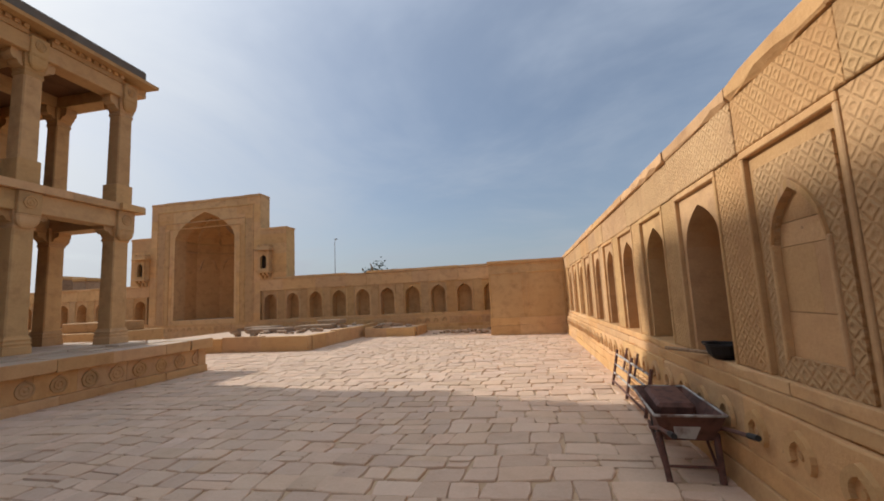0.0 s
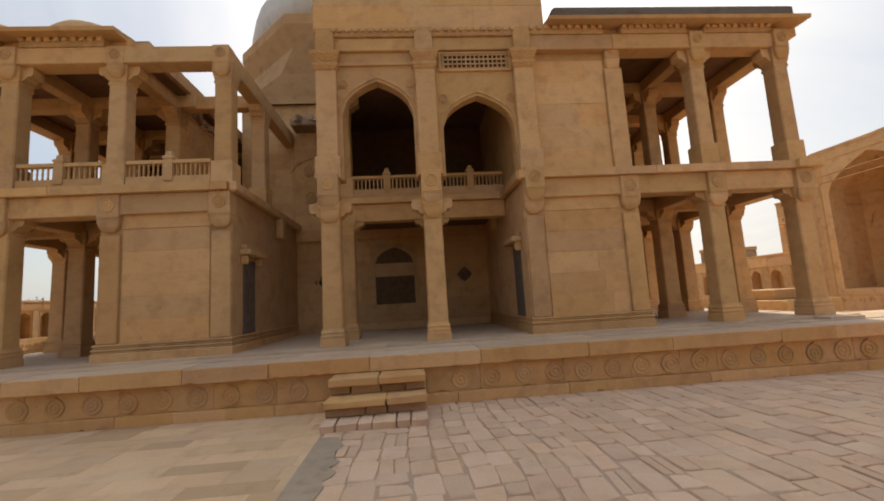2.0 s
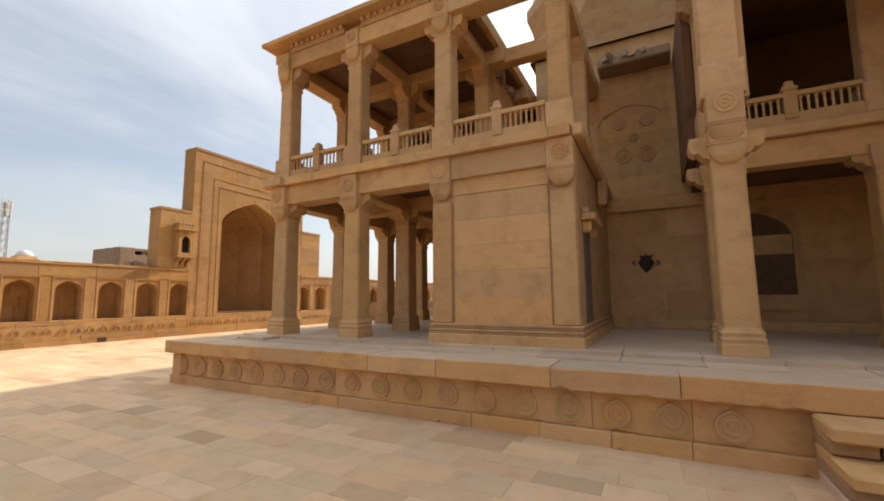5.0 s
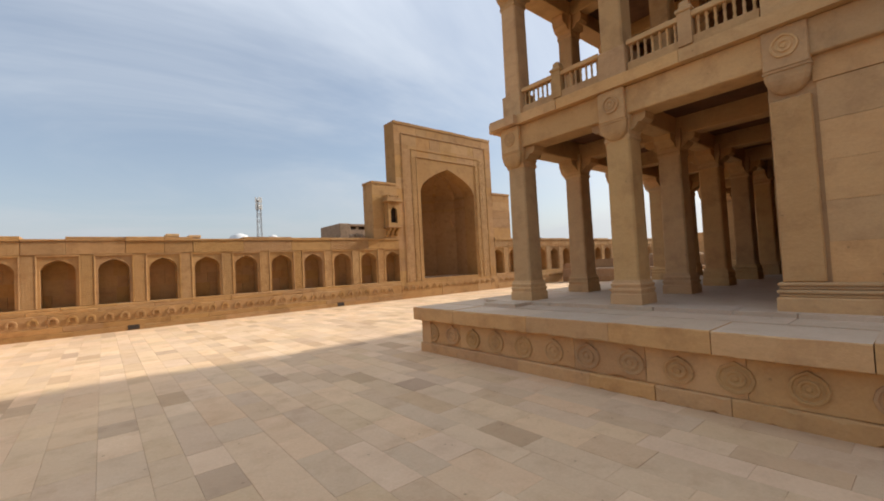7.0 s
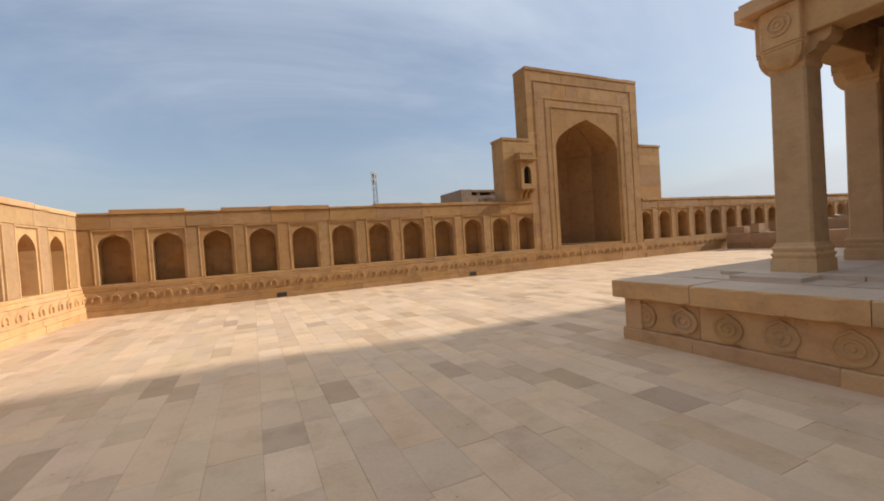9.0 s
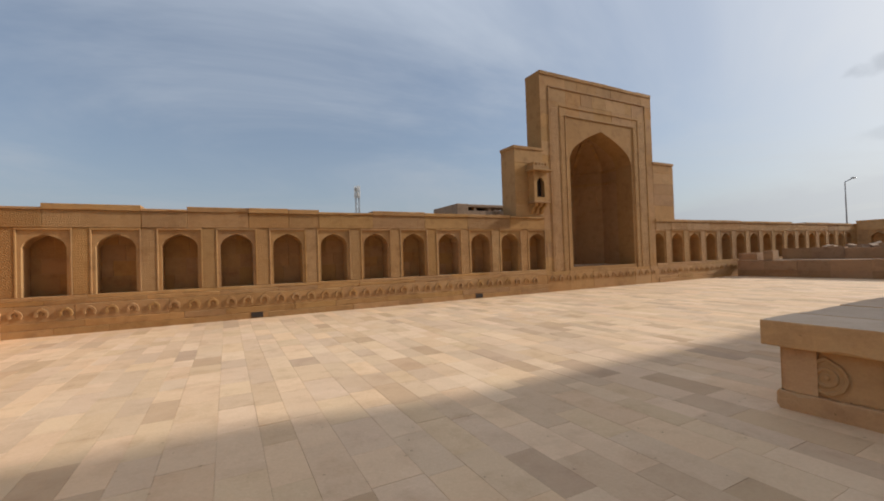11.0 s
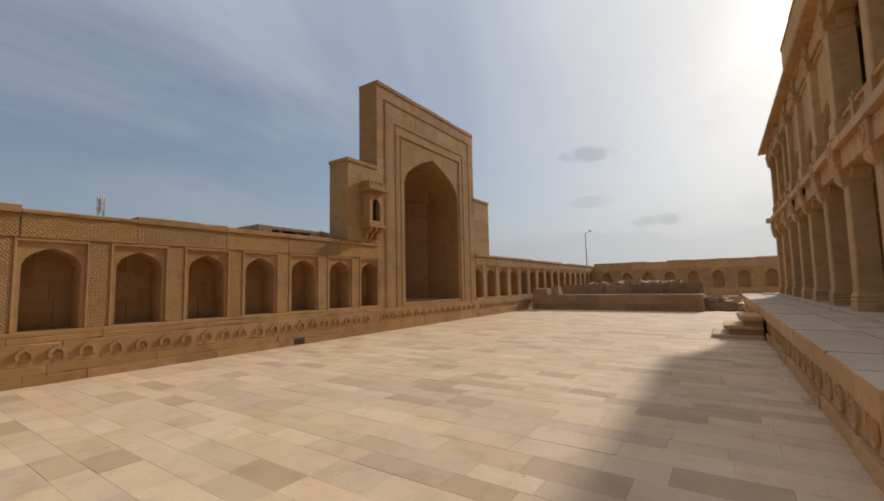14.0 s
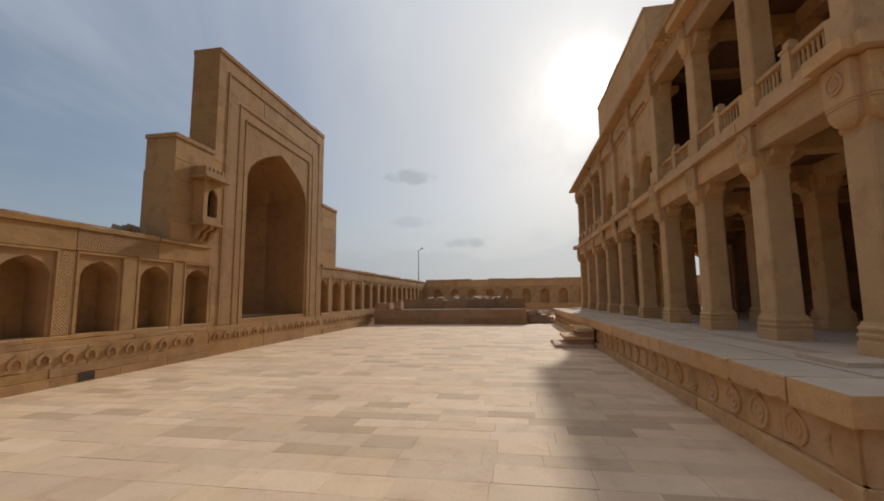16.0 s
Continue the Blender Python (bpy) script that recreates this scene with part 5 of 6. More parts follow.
# roofs with a sloping eave, carved frieze under it and low domes on top
def roof(sd, u0, u1, depth, frieze=True, domes=(), h=0.0):
    dz = {"east": 0.0, "south": 0.007, "north": 0.007, "west": 0.014}[sd]
    m = SIDE[sd] @ Matrix.Translation((0, 0, h))
    part("roof_slab", bxm(u0, u1, -F - 0.10, -F + depth, UB1 + 0.003 + dz, UB1 + 0.26 + dz), M_STONE, tomb, m=m)
    if frieze:
        for a, b in zip(ROWS[sd], ROWS[sd][1:]):
            if a >= u0 - 0.6 and b <= u1 + 0.6:
                fz = part("carved_frieze", bxm(a + 0.19, b - 0.19, -F - 0.24, -F - 0.1, UB1 + 0.004, UB1 + 0.17, 0.006), M_SCROLL, tomb, m=m)
                for i in range(10):
                    part("dentil", DENTIL, M_STONE, fz, m=Matrix.Translation((a + 0.25 + i * (b - a - 0.5) / 9, -F - 0.245, UB1 + 0.128)))
    u = u0
    while u < u1 - 0.05:
        e = min(u + TRNG.uniform(1.2, 1.9), u1)
        if u1 - e < 0.5:
            e = u1
        pr = [(-F + 0.1, UB1 + 0.18), (-F - 0.46, UB1 + 0.165 + TRNG.uniform(-0.01, 0.005)), (-F - 0.48, UB1 + 0.225), (-F + 0.1, UB1 + 0.33)]
        part("eave_stone", prism(bmesh.new(), pr, "x", u + 0.003, e - 0.003), M_STONE, tomb, m=m)
        u = e
    part("roof_screed", bxm(u0 + 0.15, u1 - 0.15, -F - (0.30 if sd == "east" and u0 > 0 else 0.12), -F + depth - 0.1, UB1 + 0.262 + dz, UB1 + (0.56 if sd == "east" and u0 > 0 else 0.42) + dz, 0.05), M_ROOF, tomb, m=m)
    part("ceiling_lining", bxm(u0 + 0.3, u1 - 0.3, -F + 0.17, -F + depth - 0.1, UB1 - 0.035 - dz, UB1 + 0.02), M_SHADED_STONE, tomb, "ceiling slabs of the gallery, interior shade put into their colour", m=m)
    for u in domes:
        part("roof_dome", rings(bmesh.new(), [(0.80, UB1 + 0.24), (0.78, 7.02), (0.71, 7.19), (0.57, 7.34), (0.36, 7.45), (0.16, 7.50), (0.03, 7.51)], 24, cx=u, cy=-F + 0.85), M_BLOCK, tomb, "low plastered dome on the gallery roof", m=m, smooth=True)


roof("east", -8.62, -4.50, 3.6, domes=(-7.55, -5.8))
roof("east", 3.41, 8.83, 4.0, h=RISE)
roof("south", 2.81, 8.14, 4.0)
roof("south", -8.72, -2.61, 4.0)
roof("south", -2.60, 2.80, 4.0, frieze=False)
roof("north", -8.14, -3.01, 4.0, h=RISE)
roof("north", 3.01, 8.72, 4.0, h=RISE)
roof("north", -3.0, 3.0, 4.0, frieze=False, h=RISE)
roof("west", -8.14, 8.14, 4.0)


# balustrades: rails, small turned balusters and a stubby post in the middle of each bay
BAL = done(rings(bmesh.new(), [(0.020, 0.0), (0.020, 0.04), (0.013, 0.06), (0.019, 0.12), (0.013, 0.17), (0.020, 0.19), (0.020, 0.23)], 6), "baluster", M_STONE)
POST = done(rings(bmesh.new(), [(0.075, 0.0), (0.075, 0.40), (0.09, 0.41), (0.09, 0.44), (0.055, 0.47), (0.05, 0.53), (0.02, 0.56)], 4, math.pi / 4, square=True), "post", M_STONE)


def balustrade(sd, a, b, y=-FRONT - 0.1):
    m = SIDE[sd]
    n = part("balustrade", bxm(a, b, y - 0.05, y + 0.05, UZ - 0.012, UZ + 0.17, 0.006), M_STONE, tomb, m=m)
    part("rail", bxm(a, b, y - 0.055, y + 0.055, UZ + 0.40, UZ + 0.47, 0.010), M_STONE, n)
    mid = (a + b) / 2
    part("post", POST, M_STONE, n, m=Matrix.Translation((mid, y, UZ + 0.08)))
    for lo, hi in ((a, mid - 0.08), (mid + 0.08, b)):
        k = max(3, round((hi - lo) / 0.085))
        for i in range(k):
            part("baluster", BAL, M_STONE, n, m=Matrix.Translation((lo + (hi - lo) * (i + 0.5) / k, y, UZ + 0.17)))


for a, b in zip(GRID, GRID[1:]):
    if b < -2.7:
        balustrade("east", a + 0.2, b - 0.2)
for a, b in zip(SGRID, SGRID[1:]):
    if a > 2.7 or b < -2.4:
        balustrade("south", a + 0.2, b - 0.2)
balustrade("east", -0.66, 0.86, -6.92)
balustrade("east", 1.20, 2.68, -6.92)
for c in (-1.64, 0.195, 2.045):
    balustrade("south", c - 0.64, c + 0.64, -FRONT + 0.3)
for u, w in ((0.0, 0.36), (1.85, 0.36)):
    # flat dark sheet stands for the shade beyond the doorway
    part("room_doorway", prism(bmesh.new(), [(u - 0.5, UZ + 0.02)] + [(u + a, b) for a, b in arch_curve(0.5, UZ + 1.3, UZ + 1.85)] + [(u + 0.5, UZ + 0.02)], "y", -4.52, -4.495), M_SHADE, tomb, "doorway of the upper room, a dark sheet for its shade", m=SIDE["east"])
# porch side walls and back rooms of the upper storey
# room walls and ceiling are coloured dark to stand for shade
part("upper_back_wall", bxm(-0.95, 2.7, -4.5, -4.3, UZ, 6.4), M_SHADED_STONE, tomb, m=SIDE["east"])
part("porch_ceiling", bxm(-1.1, 3.4, -F + 0.12, -4.1, 6.42, 6.6), M_SHADED_STONE, tomb, m=SIDE["east"])
part("upper_side_wall", bxm(-1.10, -0.98, -6.6, -4.3, UZ, 6.42), M_SHADED_STONE, tomb, m=SIDE["east"])

# ---- graves and rubble ----

def heap(bm, x0, x1, y0, y1, z, n, rng, s0=0.12, s1=0.35):
    for _ in range(n):
        s = rng.uniform(s0, s1)
        r = bmesh.ops.create_cube(bm, size=1.0, matrix=Matrix.Translation((rng.uniform(x0, x1), rng.uniform(y0, y1), z + s * 0.22)) @ Euler((rng.uniform(-0.3, 0.3), rng.uniform(-0.3, 0.3), rng.uniform(0, 3))).to_matrix().to_4x4() @ Matrix.Diagonal((s * rng.uniform(0.8, 1.7), s, s * 0.6, 1)))
        for v in r["verts"]:
            v.co += Vector((rng.uniform(-0.04, 0.04), rng.uniform(-0.04, 0.04), rng.uniform(-0.03, 0.03)))


def grave_terrace(label, x0, x1, y0, y1, h, rng, sides):
    g = thing("grave_terrace", label, "grave platform", Matrix.Translation((0, 0, 0)))
    part("fill", bxm(x0 + 0.06, x1 - 0.06, y0 + 0.06, y1 - 0.06, -0.02, h - 0.04), M_COBBLE, g)
    for axis, at, lo, hi in sides:
        u = lo
        while u < hi - 0.05:
            e = u + rng.uniform(0.7, 1.6)
            if e > hi - 0.4:
                e = hi
            j = rng.uniform(0, 0.03)
            if axis == "x":
                block("edge_stone", g, IDM, at - 0.12 - j, at + 0.12, u + 0.004, e - 0.004, -0.02, h + rng.uniform(-0.03, 0.02))
            else:
                block("edge_stone", g, IDM, u + 0.004, e - 0.004, at - 0.12 - j, at + 0.12, -0.02, h + rng.uniform(-0.03, 0.02))
            u = e
    return g


rg = random.Random(21)
rt = bmesh.new()
heap(rt, CX + 4.2, CX + 6.0, CY - 4.70, CY - 4.54, 6.19, 14, rg, 0.15, 0.32)
heap(rt, CX + 4.2, CX + 4.75, CY - 2.6, CY - 1.2, 6.60, 16, rg, 0.12, 0.3)
bmesh.ops.translate(rt, verts=rt.verts, vec=(-CX, -CY, 0))
part("broken_masonry", rt, M_RUBBLE, tomb, "grey broken masonry left on the wall tops")["kind"] = "stuff"
g1 = grave_terrace("broad low stone grave terrace with broken slabs on top", -13.0, -6.95, 12.1, 18.2, 0.47, rg, (("y", 12.1, -13.0, -6.85), ("x", -6.95, 12.24, 18.2)))
for x, y, a, w, d, z in ((-8.6, 15.8, 8, 1.5, 0.8, 0.0), (-8.3, 16.6, -6, 1.1, 0.6, 0.16), (-9.9, 14.6, 3, 1.6, 0.7, 0.0), (-11.3, 16.2, -5, 1.4, 0.8, 0.0)):
    sl = thing("grave_slab", "broken weathered stone slab lying on the grave terrace", "grave slab", Matrix.Translation((x, y, 0.44 + z)) @ Matrix.Rotation(radians(a), 4, "Z"), group="slabs on the grave terrace")
    part("slab", bxm(-w / 2, w / 2, -d / 2, d / 2, 0, 0.17, 0.025), M_RUBBLE, sl)
tagged(part("rubble", (lambda b: (heap(b, -12.5, -7.3, 13.0, 17.8, 0.44, 40, rg, 0.08, 0.24), b)[1])(bmesh.new()), M_RUBBLE), "loose stones scattered on the grave terrace", "rubble", kind="stuff")
g2 = grave_terrace("small stone grave platform of rough blocks", -6.55, -4.55, 16.2, 18.0, 0.36, rg, (("y", 16.2, -6.6, -4.5), ("x", -4.55, 16.33, 18.0), ("x", -6.55, 16.33, 18.0)))
tagged(part("rubble", (lambda b: (heap(b, -4.6, -1.6, 16.2, 18.4, -0.02, 26, rg, 0.08, 0.22), heap(b, -6.4, -4.8, 16.4, 17.8, 0.33, 8, rg, 0.1, 0.3), b)[2])(bmesh.new()), M_RUBBLE), "loose stones at the foot of the north wall", "rubble", kind="stuff")
sl = thing("stepped_platform", "stepped sandstone platform in front of the north gateway", "platform", Matrix.Translation((0, 0, 0)))
part("lower_tier", bxm(-18.9, -15.6, 13.2, 15.4, 0, 0.75, 0.03), M_STONE, sl)
part("upper_tier", bxm(-18.6, -16.4, 13.5, 15.2, 0.753, 1.15, 0.03), M_STONE, sl)
# west end of the south court
gw = thing("grave_enclosure", "tiered stone grave platform across the end of the court", "grave platform", Matrix.Translation((0, 0, 0)))
part("fill", bxm(-34.0, -25.75, -19.3, -12.2, -0.02, 0.76), M_RUBBLE, gw)
part("tier_fill", bxm(-33.5, -27.2, -18.6, -12.5, 0.76, 1.20), M_RUBBLE, gw)
y = -19.9
while y < -12.1:
    e = min(y + rg.uniform(0.7, 1.5), -12.0)
    if e > -12.4:
        e = -12.0
    for k, (z0, z1) in enumerate(((-0.02, 0.30), (0.303, 0.76))):
        block("edge_stone", gw, IDM, -25.8, -25.50 + rg.uniform(0, 0.03), y + 0.003, e - 0.003, z0, z1 + rg.uniform(-0.02, 0.015) * k, UNIT_WORN)
    block("tier_stone", gw, IDM, -27.3, -26.95 + rg.uniform(-0.05, 0.05), max(y, -18.7) + 0.004, e - 0.004, 0.76, 1.24 + rg.uniform(-0.05, 0.06), UNIT_WORN) if e > -18.6 else None
    y = e
block("broken_stone", gw, IDM, -26.6, -25.6, -19.9, -19.1, 0.77, 1.1, UNIT_WORN)
block("broken_stone", gw, IDM, -26.2, -25.7, -18.9, -18.5, 0.77, 1.2, UNIT_WORN)
rbw = bmesh.new()
heap(rbw, -28.5, -26.2, -12.2, -10.6, 0.0, 60, rg, 0.2, 0.55)
heap(rbw, -28.5, -26.8, -12.0, -10.9, 0.3, 40, rg, 0.2, 0.5)
heap(rbw, -31.0, -27.6, -18.0, -13.0, 1.2, 40, rg, 0.15, 0.4)
tagged(part("rubble", rbw, M_RUBBLE), "heap of broken building stones beside the grave platform", "rubble", kind="stuff")

# ---- things by the east wall ----
def tube(bm, a, b, r, sides=8):
    a, b = Vector(a), Vector(b)
    d = b - a
    q = d.to_track_quat("Z", "Y").to_matrix().to_4x4()
    bmesh.ops.create_cone(bm, cap_ends=True, segments=sides, radius1=r, radius2=r, depth=d.length, matrix=Matrix.Translation((a + b) / 2) @ q)
    return bm


def wheelbarrow(m):
    """Nose towards +y, handles towards -y."""
    w = thing("wheelbarrow", "old rusty steel wheelbarrow with chipped paint beside the wall", "wheelbarrow", m)
    bm = bmesh.new()
    outer = [(-0.33, -0.45, 0.62), (0.33, -0.45, 0.62), (0.30, 0.62, 0.66), (-0.30, 0.62, 0.66)]
    inner = [(-0.22, -0.34, 0.36), (0.22, -0.34, 0.36), (0.17, 0.34, 0.38), (-0.17, 0.34, 0.38)]
    vo, vi = [bm.verts.new(q) for q in outer], [bm.verts.new(q) for q in inner]
    for i in range(4):
        bm.faces.new((vo[i], vo[(i + 1) % 4], vi[(i + 1) % 4], vi[i]))
    bm.faces.new(vi)
    bmesh.ops.recalc_face_normals(bm, faces=bm.faces)
    bmesh.ops.solidify(bm, geom=bm.faces[:], thickness=0.008)
    tr = part("tray", bm, M_RUST, w)
    rim = bmesh.new()
    for i in range(4):
        tube(rim, outer[i], outer[(i + 1) % 4], 0.014)
    part("rim", rim, M_PAINT, tr, "rolled rim with pale chipped paint")
    part("side_patch", prism(bmesh.new(), [(-0.14, 0.40), (0.04, 0.39), (0.10, 0.50), (0.03, 0.59), (-0.16, 0.58)], "y", -0.437, -0.43), M_PAINT, tr, m=Matrix.Translation((0, 0.035, 0)))
    for s in (-1, 1):
        fr = bmesh.new()
        tube(fr, (s * 0.10, 0.80, 0.20), (s * 0.26, 0.05, 0.35), 0.019)
        tube(fr, (s * 0.26, 0.05, 0.35), (s * 0.30, -0.42, 0.50), 0.019)
        tube(fr, (s * 0.30, -0.42, 0.50), (s * 0.32, -0.95, 0.60), 0.019)
        part("handle", fr, M_RUST, w)
        gp = tube(bmesh.new(), (s * 0.316, -0.86, 0.585), (s * 0.323, -1.0, 0.61), 0.026)
        part("grip", gp, M_RUBBER, w)
        lg = bmesh.new()
        tube(lg, (s * 0.27, -0.30, 0.42), (s * 0.24, -0.42, 0.0), 0.032)
        tube(lg, (s * 0.26, 0.02, 0.36), (s * 0.24, -0.40, 0.03), 0.015)
        part("leg", lg, M_RUST, w)
    part("leg_brace", tube(bmesh.new(), (-0.245, -0.40, 0.14), (0.245, -0.40, 0.14), 0.014), M_RUST, w)
    wh = bmesh.new()
    bmesh.ops.create_cone(wh, cap_ends=True, segments=24, radius1=0.12, radius2=0.12, depth=0.05, matrix=Matrix.Translation((0, 0.80, 0.19)) @ Matrix.Rotation(radians(90), 4, "Y"))
    wheel = part("wheel", wh, M_RUST, w)
    ty = bmesh.new()
    k = 28
    ringv = []
    for i in range(k):
        a = 2 * math.pi * i / k
        ringv.append([ty.verts.new((0.042 * math.cos(b), 0.80 + (0.155 + 0.035 * math.sin(b)) * math.cos(a), 0.19 + (0.155 + 0.035 * math.sin(b)) * math.sin(a))) for b in [2 * math.pi * j / 8 for j in range(8)]])
    for i in range(k):
        for j in range(8):
            ty.faces.new((ringv[i][j], ringv[(i + 1) % k][j], ringv[(i + 1) % k][(j + 1) % 8], ringv[i][(j + 1) % 8]))
    part("tyre", ty, M_RUBBER, wheel)
    return w


barrow = wheelbarrow(Matrix.Translation((1.06, 3.60, 0.0)) @ Matrix.Rotation(radians(-2), 4, "Z") @ Matrix.Diagonal((0.72, 0.80, 0.76, 1)))
cn = thing("jerrycan", "dark rusty flat metal box lying in the wheelbarrow", "metal box", Matrix.Translation((1.05, 3.66, 0.43)) @ Matrix.Rotation(radians(6), 4, "X") @ Matrix.Rotation(radians(-3), 4, "Z"))
part("box_body", bxm(-0.15, 0.12, -0.22, 0.24, -0.06, 0.10, 0.025), M_RUST, cn)

# welded bar frame leaning on the plinth beyond the barrow
rk = thing("bar_frame", "rusty welded steel bar frame leaning against the wall", "steel frame", Matrix.Translation((1.12, 5.75, 0.02)) @ Matrix.Rotation(radians(12), 4, "Y"))
for k, yy in enumerate((-0.95, -0.1, 0.75)):
    part("upright", tube(bmesh.new(), (0, yy, 0), (0, yy, 0.52), 0.02), M_RUST, rk)
for zz in (0.06, 0.18, 0.31, 0.45):
    part("bar", tube(bmesh.new(), (0.0, -0.95, zz), (0.0, 0.75, zz), 0.015), M_PAINT if zz in (0.18, 0.31, 0.45) else M_RUST, rk)
for yy in (-0.28, 0.28):
    part("spike", tube(bmesh.new(), (0.01, yy, 0.30), (0.02, yy, 0.60), 0.015), M_RUST, rk)

# iron pan with a wooden stick on the sill of the niche
pan = thing("iron_pan", "soot-black iron pan standing in the wall niche", "pan", Matrix.Translation((EAST_N + 0.03, 3.56, SILL)) @ Matrix.Diagonal((0.8, 0.8, 0.8, 1)))
part("bowl", rings(bmesh.new(), [(0.10, 0.0), (0.15, 0.05), (0.17, 0.13), (0.185, 0.135), (0.185, 0.15), (0.16, 0.15), (0.13, 0.06)], 18), M_BLACK, pan, smooth=False)
part("spout", bxm(-0.10, 0.06, 0.16, 0.30, 0.11, 0.145, 0.01), M_BLACK, pan)
stk = thing("wooden_stick", "bare wooden stick lying across the niche sill", "stick", Matrix.Translation((EAST_N - 0.08, 3.88, SILL + 0.03)))
part("stick", tube(bmesh.new(), (0.06, -0.32, 0.01), (-0.10, 0.42, -0.03), 0.016), M_STICK, stk)

# ---- beyond the walls ----
def lamp_post(label, x, y, h, arm):
    lp = thing("street_lamp", label, "street lamp", Matrix.Translation((x, y, -0.03)))
    part("pole", rings(bmesh.new(), [(0.06, 0), (0.045, h * 0.6), (0.03, h)], 10), M_STEEL, lp)
    part("arm", tube(bmesh.new(), (0, 0, h - 0.02), (arm[0], arm[1], h + 0.25), 0.03), M_STEEL, lp)
    part("lamp_head", bxm(arm[0] - 0.2, arm[0] + 0.12, arm[1] - 0.1, arm[1] + 0.1, h + 0.2, h + 0.3, 0.03), M_STEEL, lp)


lamp_post("grey steel street lamp outside the court walls", -42.8, -21.4, 5.9, (-0.35, 0.35))
lamp_post("grey steel street lamp beyond the north wall", -19.5, 40.3, 8.1, (0.2, 0.0))
mast = thing("lattice_mast", "far steel lattice radio mast beyond the south wall", "radio mast", Matrix.Translation((-41.2, -139.0, -0.03)))
H = 25.0
for sx, sy in ((-1, -1), (1, -1), (1, 1), (-1, 1)):
    part("leg", tube(bmesh.new(), (sx * 0.8, sy * 0.8, 0), (sx * 0.5, sy * 0.5, H), 0.07, 6), M_STEEL, mast)
br = bmesh.new()
for i in range(12):
    z0, z1 = H * i / 12, H * (i + 1) / 12
    r0, r1 = 0.8 - 0.3 * i / 12, 0.8 - 0.3 * (i + 1) / 12
    for (ax, ay), (bx, by) in (((-1, -1), (1, -1)), ((1, -1), (1, 1)), ((1, 1), (-1, 1)), ((-1, 1), (-1, -1))):
        tube(br, (ax * r0, ay * r0, z0), (bx * r1, by * r1, z1), 0.05, 4)
        tube(br, (bx * r0, by * r0, z0), (ax * r1, ay * r1, z1), 0.05, 4)
part("bracing", br, M_STEEL, mast)
for z in (H - 0.5, H - 2.6):
    for sx, sy in ((1, 0), (-1, 0), (0, 1), (0, -1)):
        part("antenna", bxm(sx * 0.8 - 0.16, sx * 0.8 + 0.16, sy * 0.8 - 0.16, sy * 0.8 + 0.16, z - 0.9, z + 0.9, 0.05), M_WHITE, mast)
# broken stones left on the south wall's top beside the gateway's wing
fr = bmesh.new()
heap(fr, -12.0, -11.55, -21.0, -20.5, 2.79, 9, random.Random(4), 0.16, 0.30)
tagged(part("broken_masonry", fr, M_RUBBLE), "broken stones on the wall top beside the gateway wing", "rubble", kind="stuff")
# far flat-roofed houses just showing over the court walls
for x0, x1, y, top, lab in ((-30.65, -29.5, 22.0, 4.1, "ruined stone pier behind the north wall"), (-28.4, -27.35, 22.0, 3.88, "ruined stone pier behind the north wall"), (-8.15, -7.33, -45.0, 5.08, "far flat-roofed house behind the south wall"), (-9.7, -8.9, -45.0, 4.98, "far flat-roofed house behind the south wall")):
    fh = thing("ruined_pier" if y > 0 else "far_house", lab, "ruin" if y > 0 else "house", Matrix.Translation(((x0 + x1) / 2, y, -0.03)))
    hw = (x1 - x0) / 2
    part("body", bxm(-hw, hw, -0.8, 0.8, 0, top - 0.2, 0.03), M_RUBBLE, fh)
    part("parapet", bxm(-hw - 0.04, hw + 0.04, -0.84, 0.84, top - 0.2, top + 0.03, 0.03), M_STONE, fh)
# distant tombs: low domes on the plain
for x, y, r, h in ((-41.5, -165, 4.3, 12.9), (-53.2, -165, 2.2, 14.2)):
    dt = thing("distant_tomb", "far pale domed tomb on the plain", "tomb", Matrix.Translation((x, y, -0.03)))
    part("tomb_wall", bxm(-r, r, -r, r, 0, h), M_STONE, dt)
    part("dome", rings(bmesh.new(), [(r * 0.9, h), (r * 0.85, h + r * 0.35), (r * 0.6, h + r * 0.65), (r * 0.25, h + r * 0.8), (0.05, h + r * 0.85)], 20), M_DOME, dt, smooth=True)


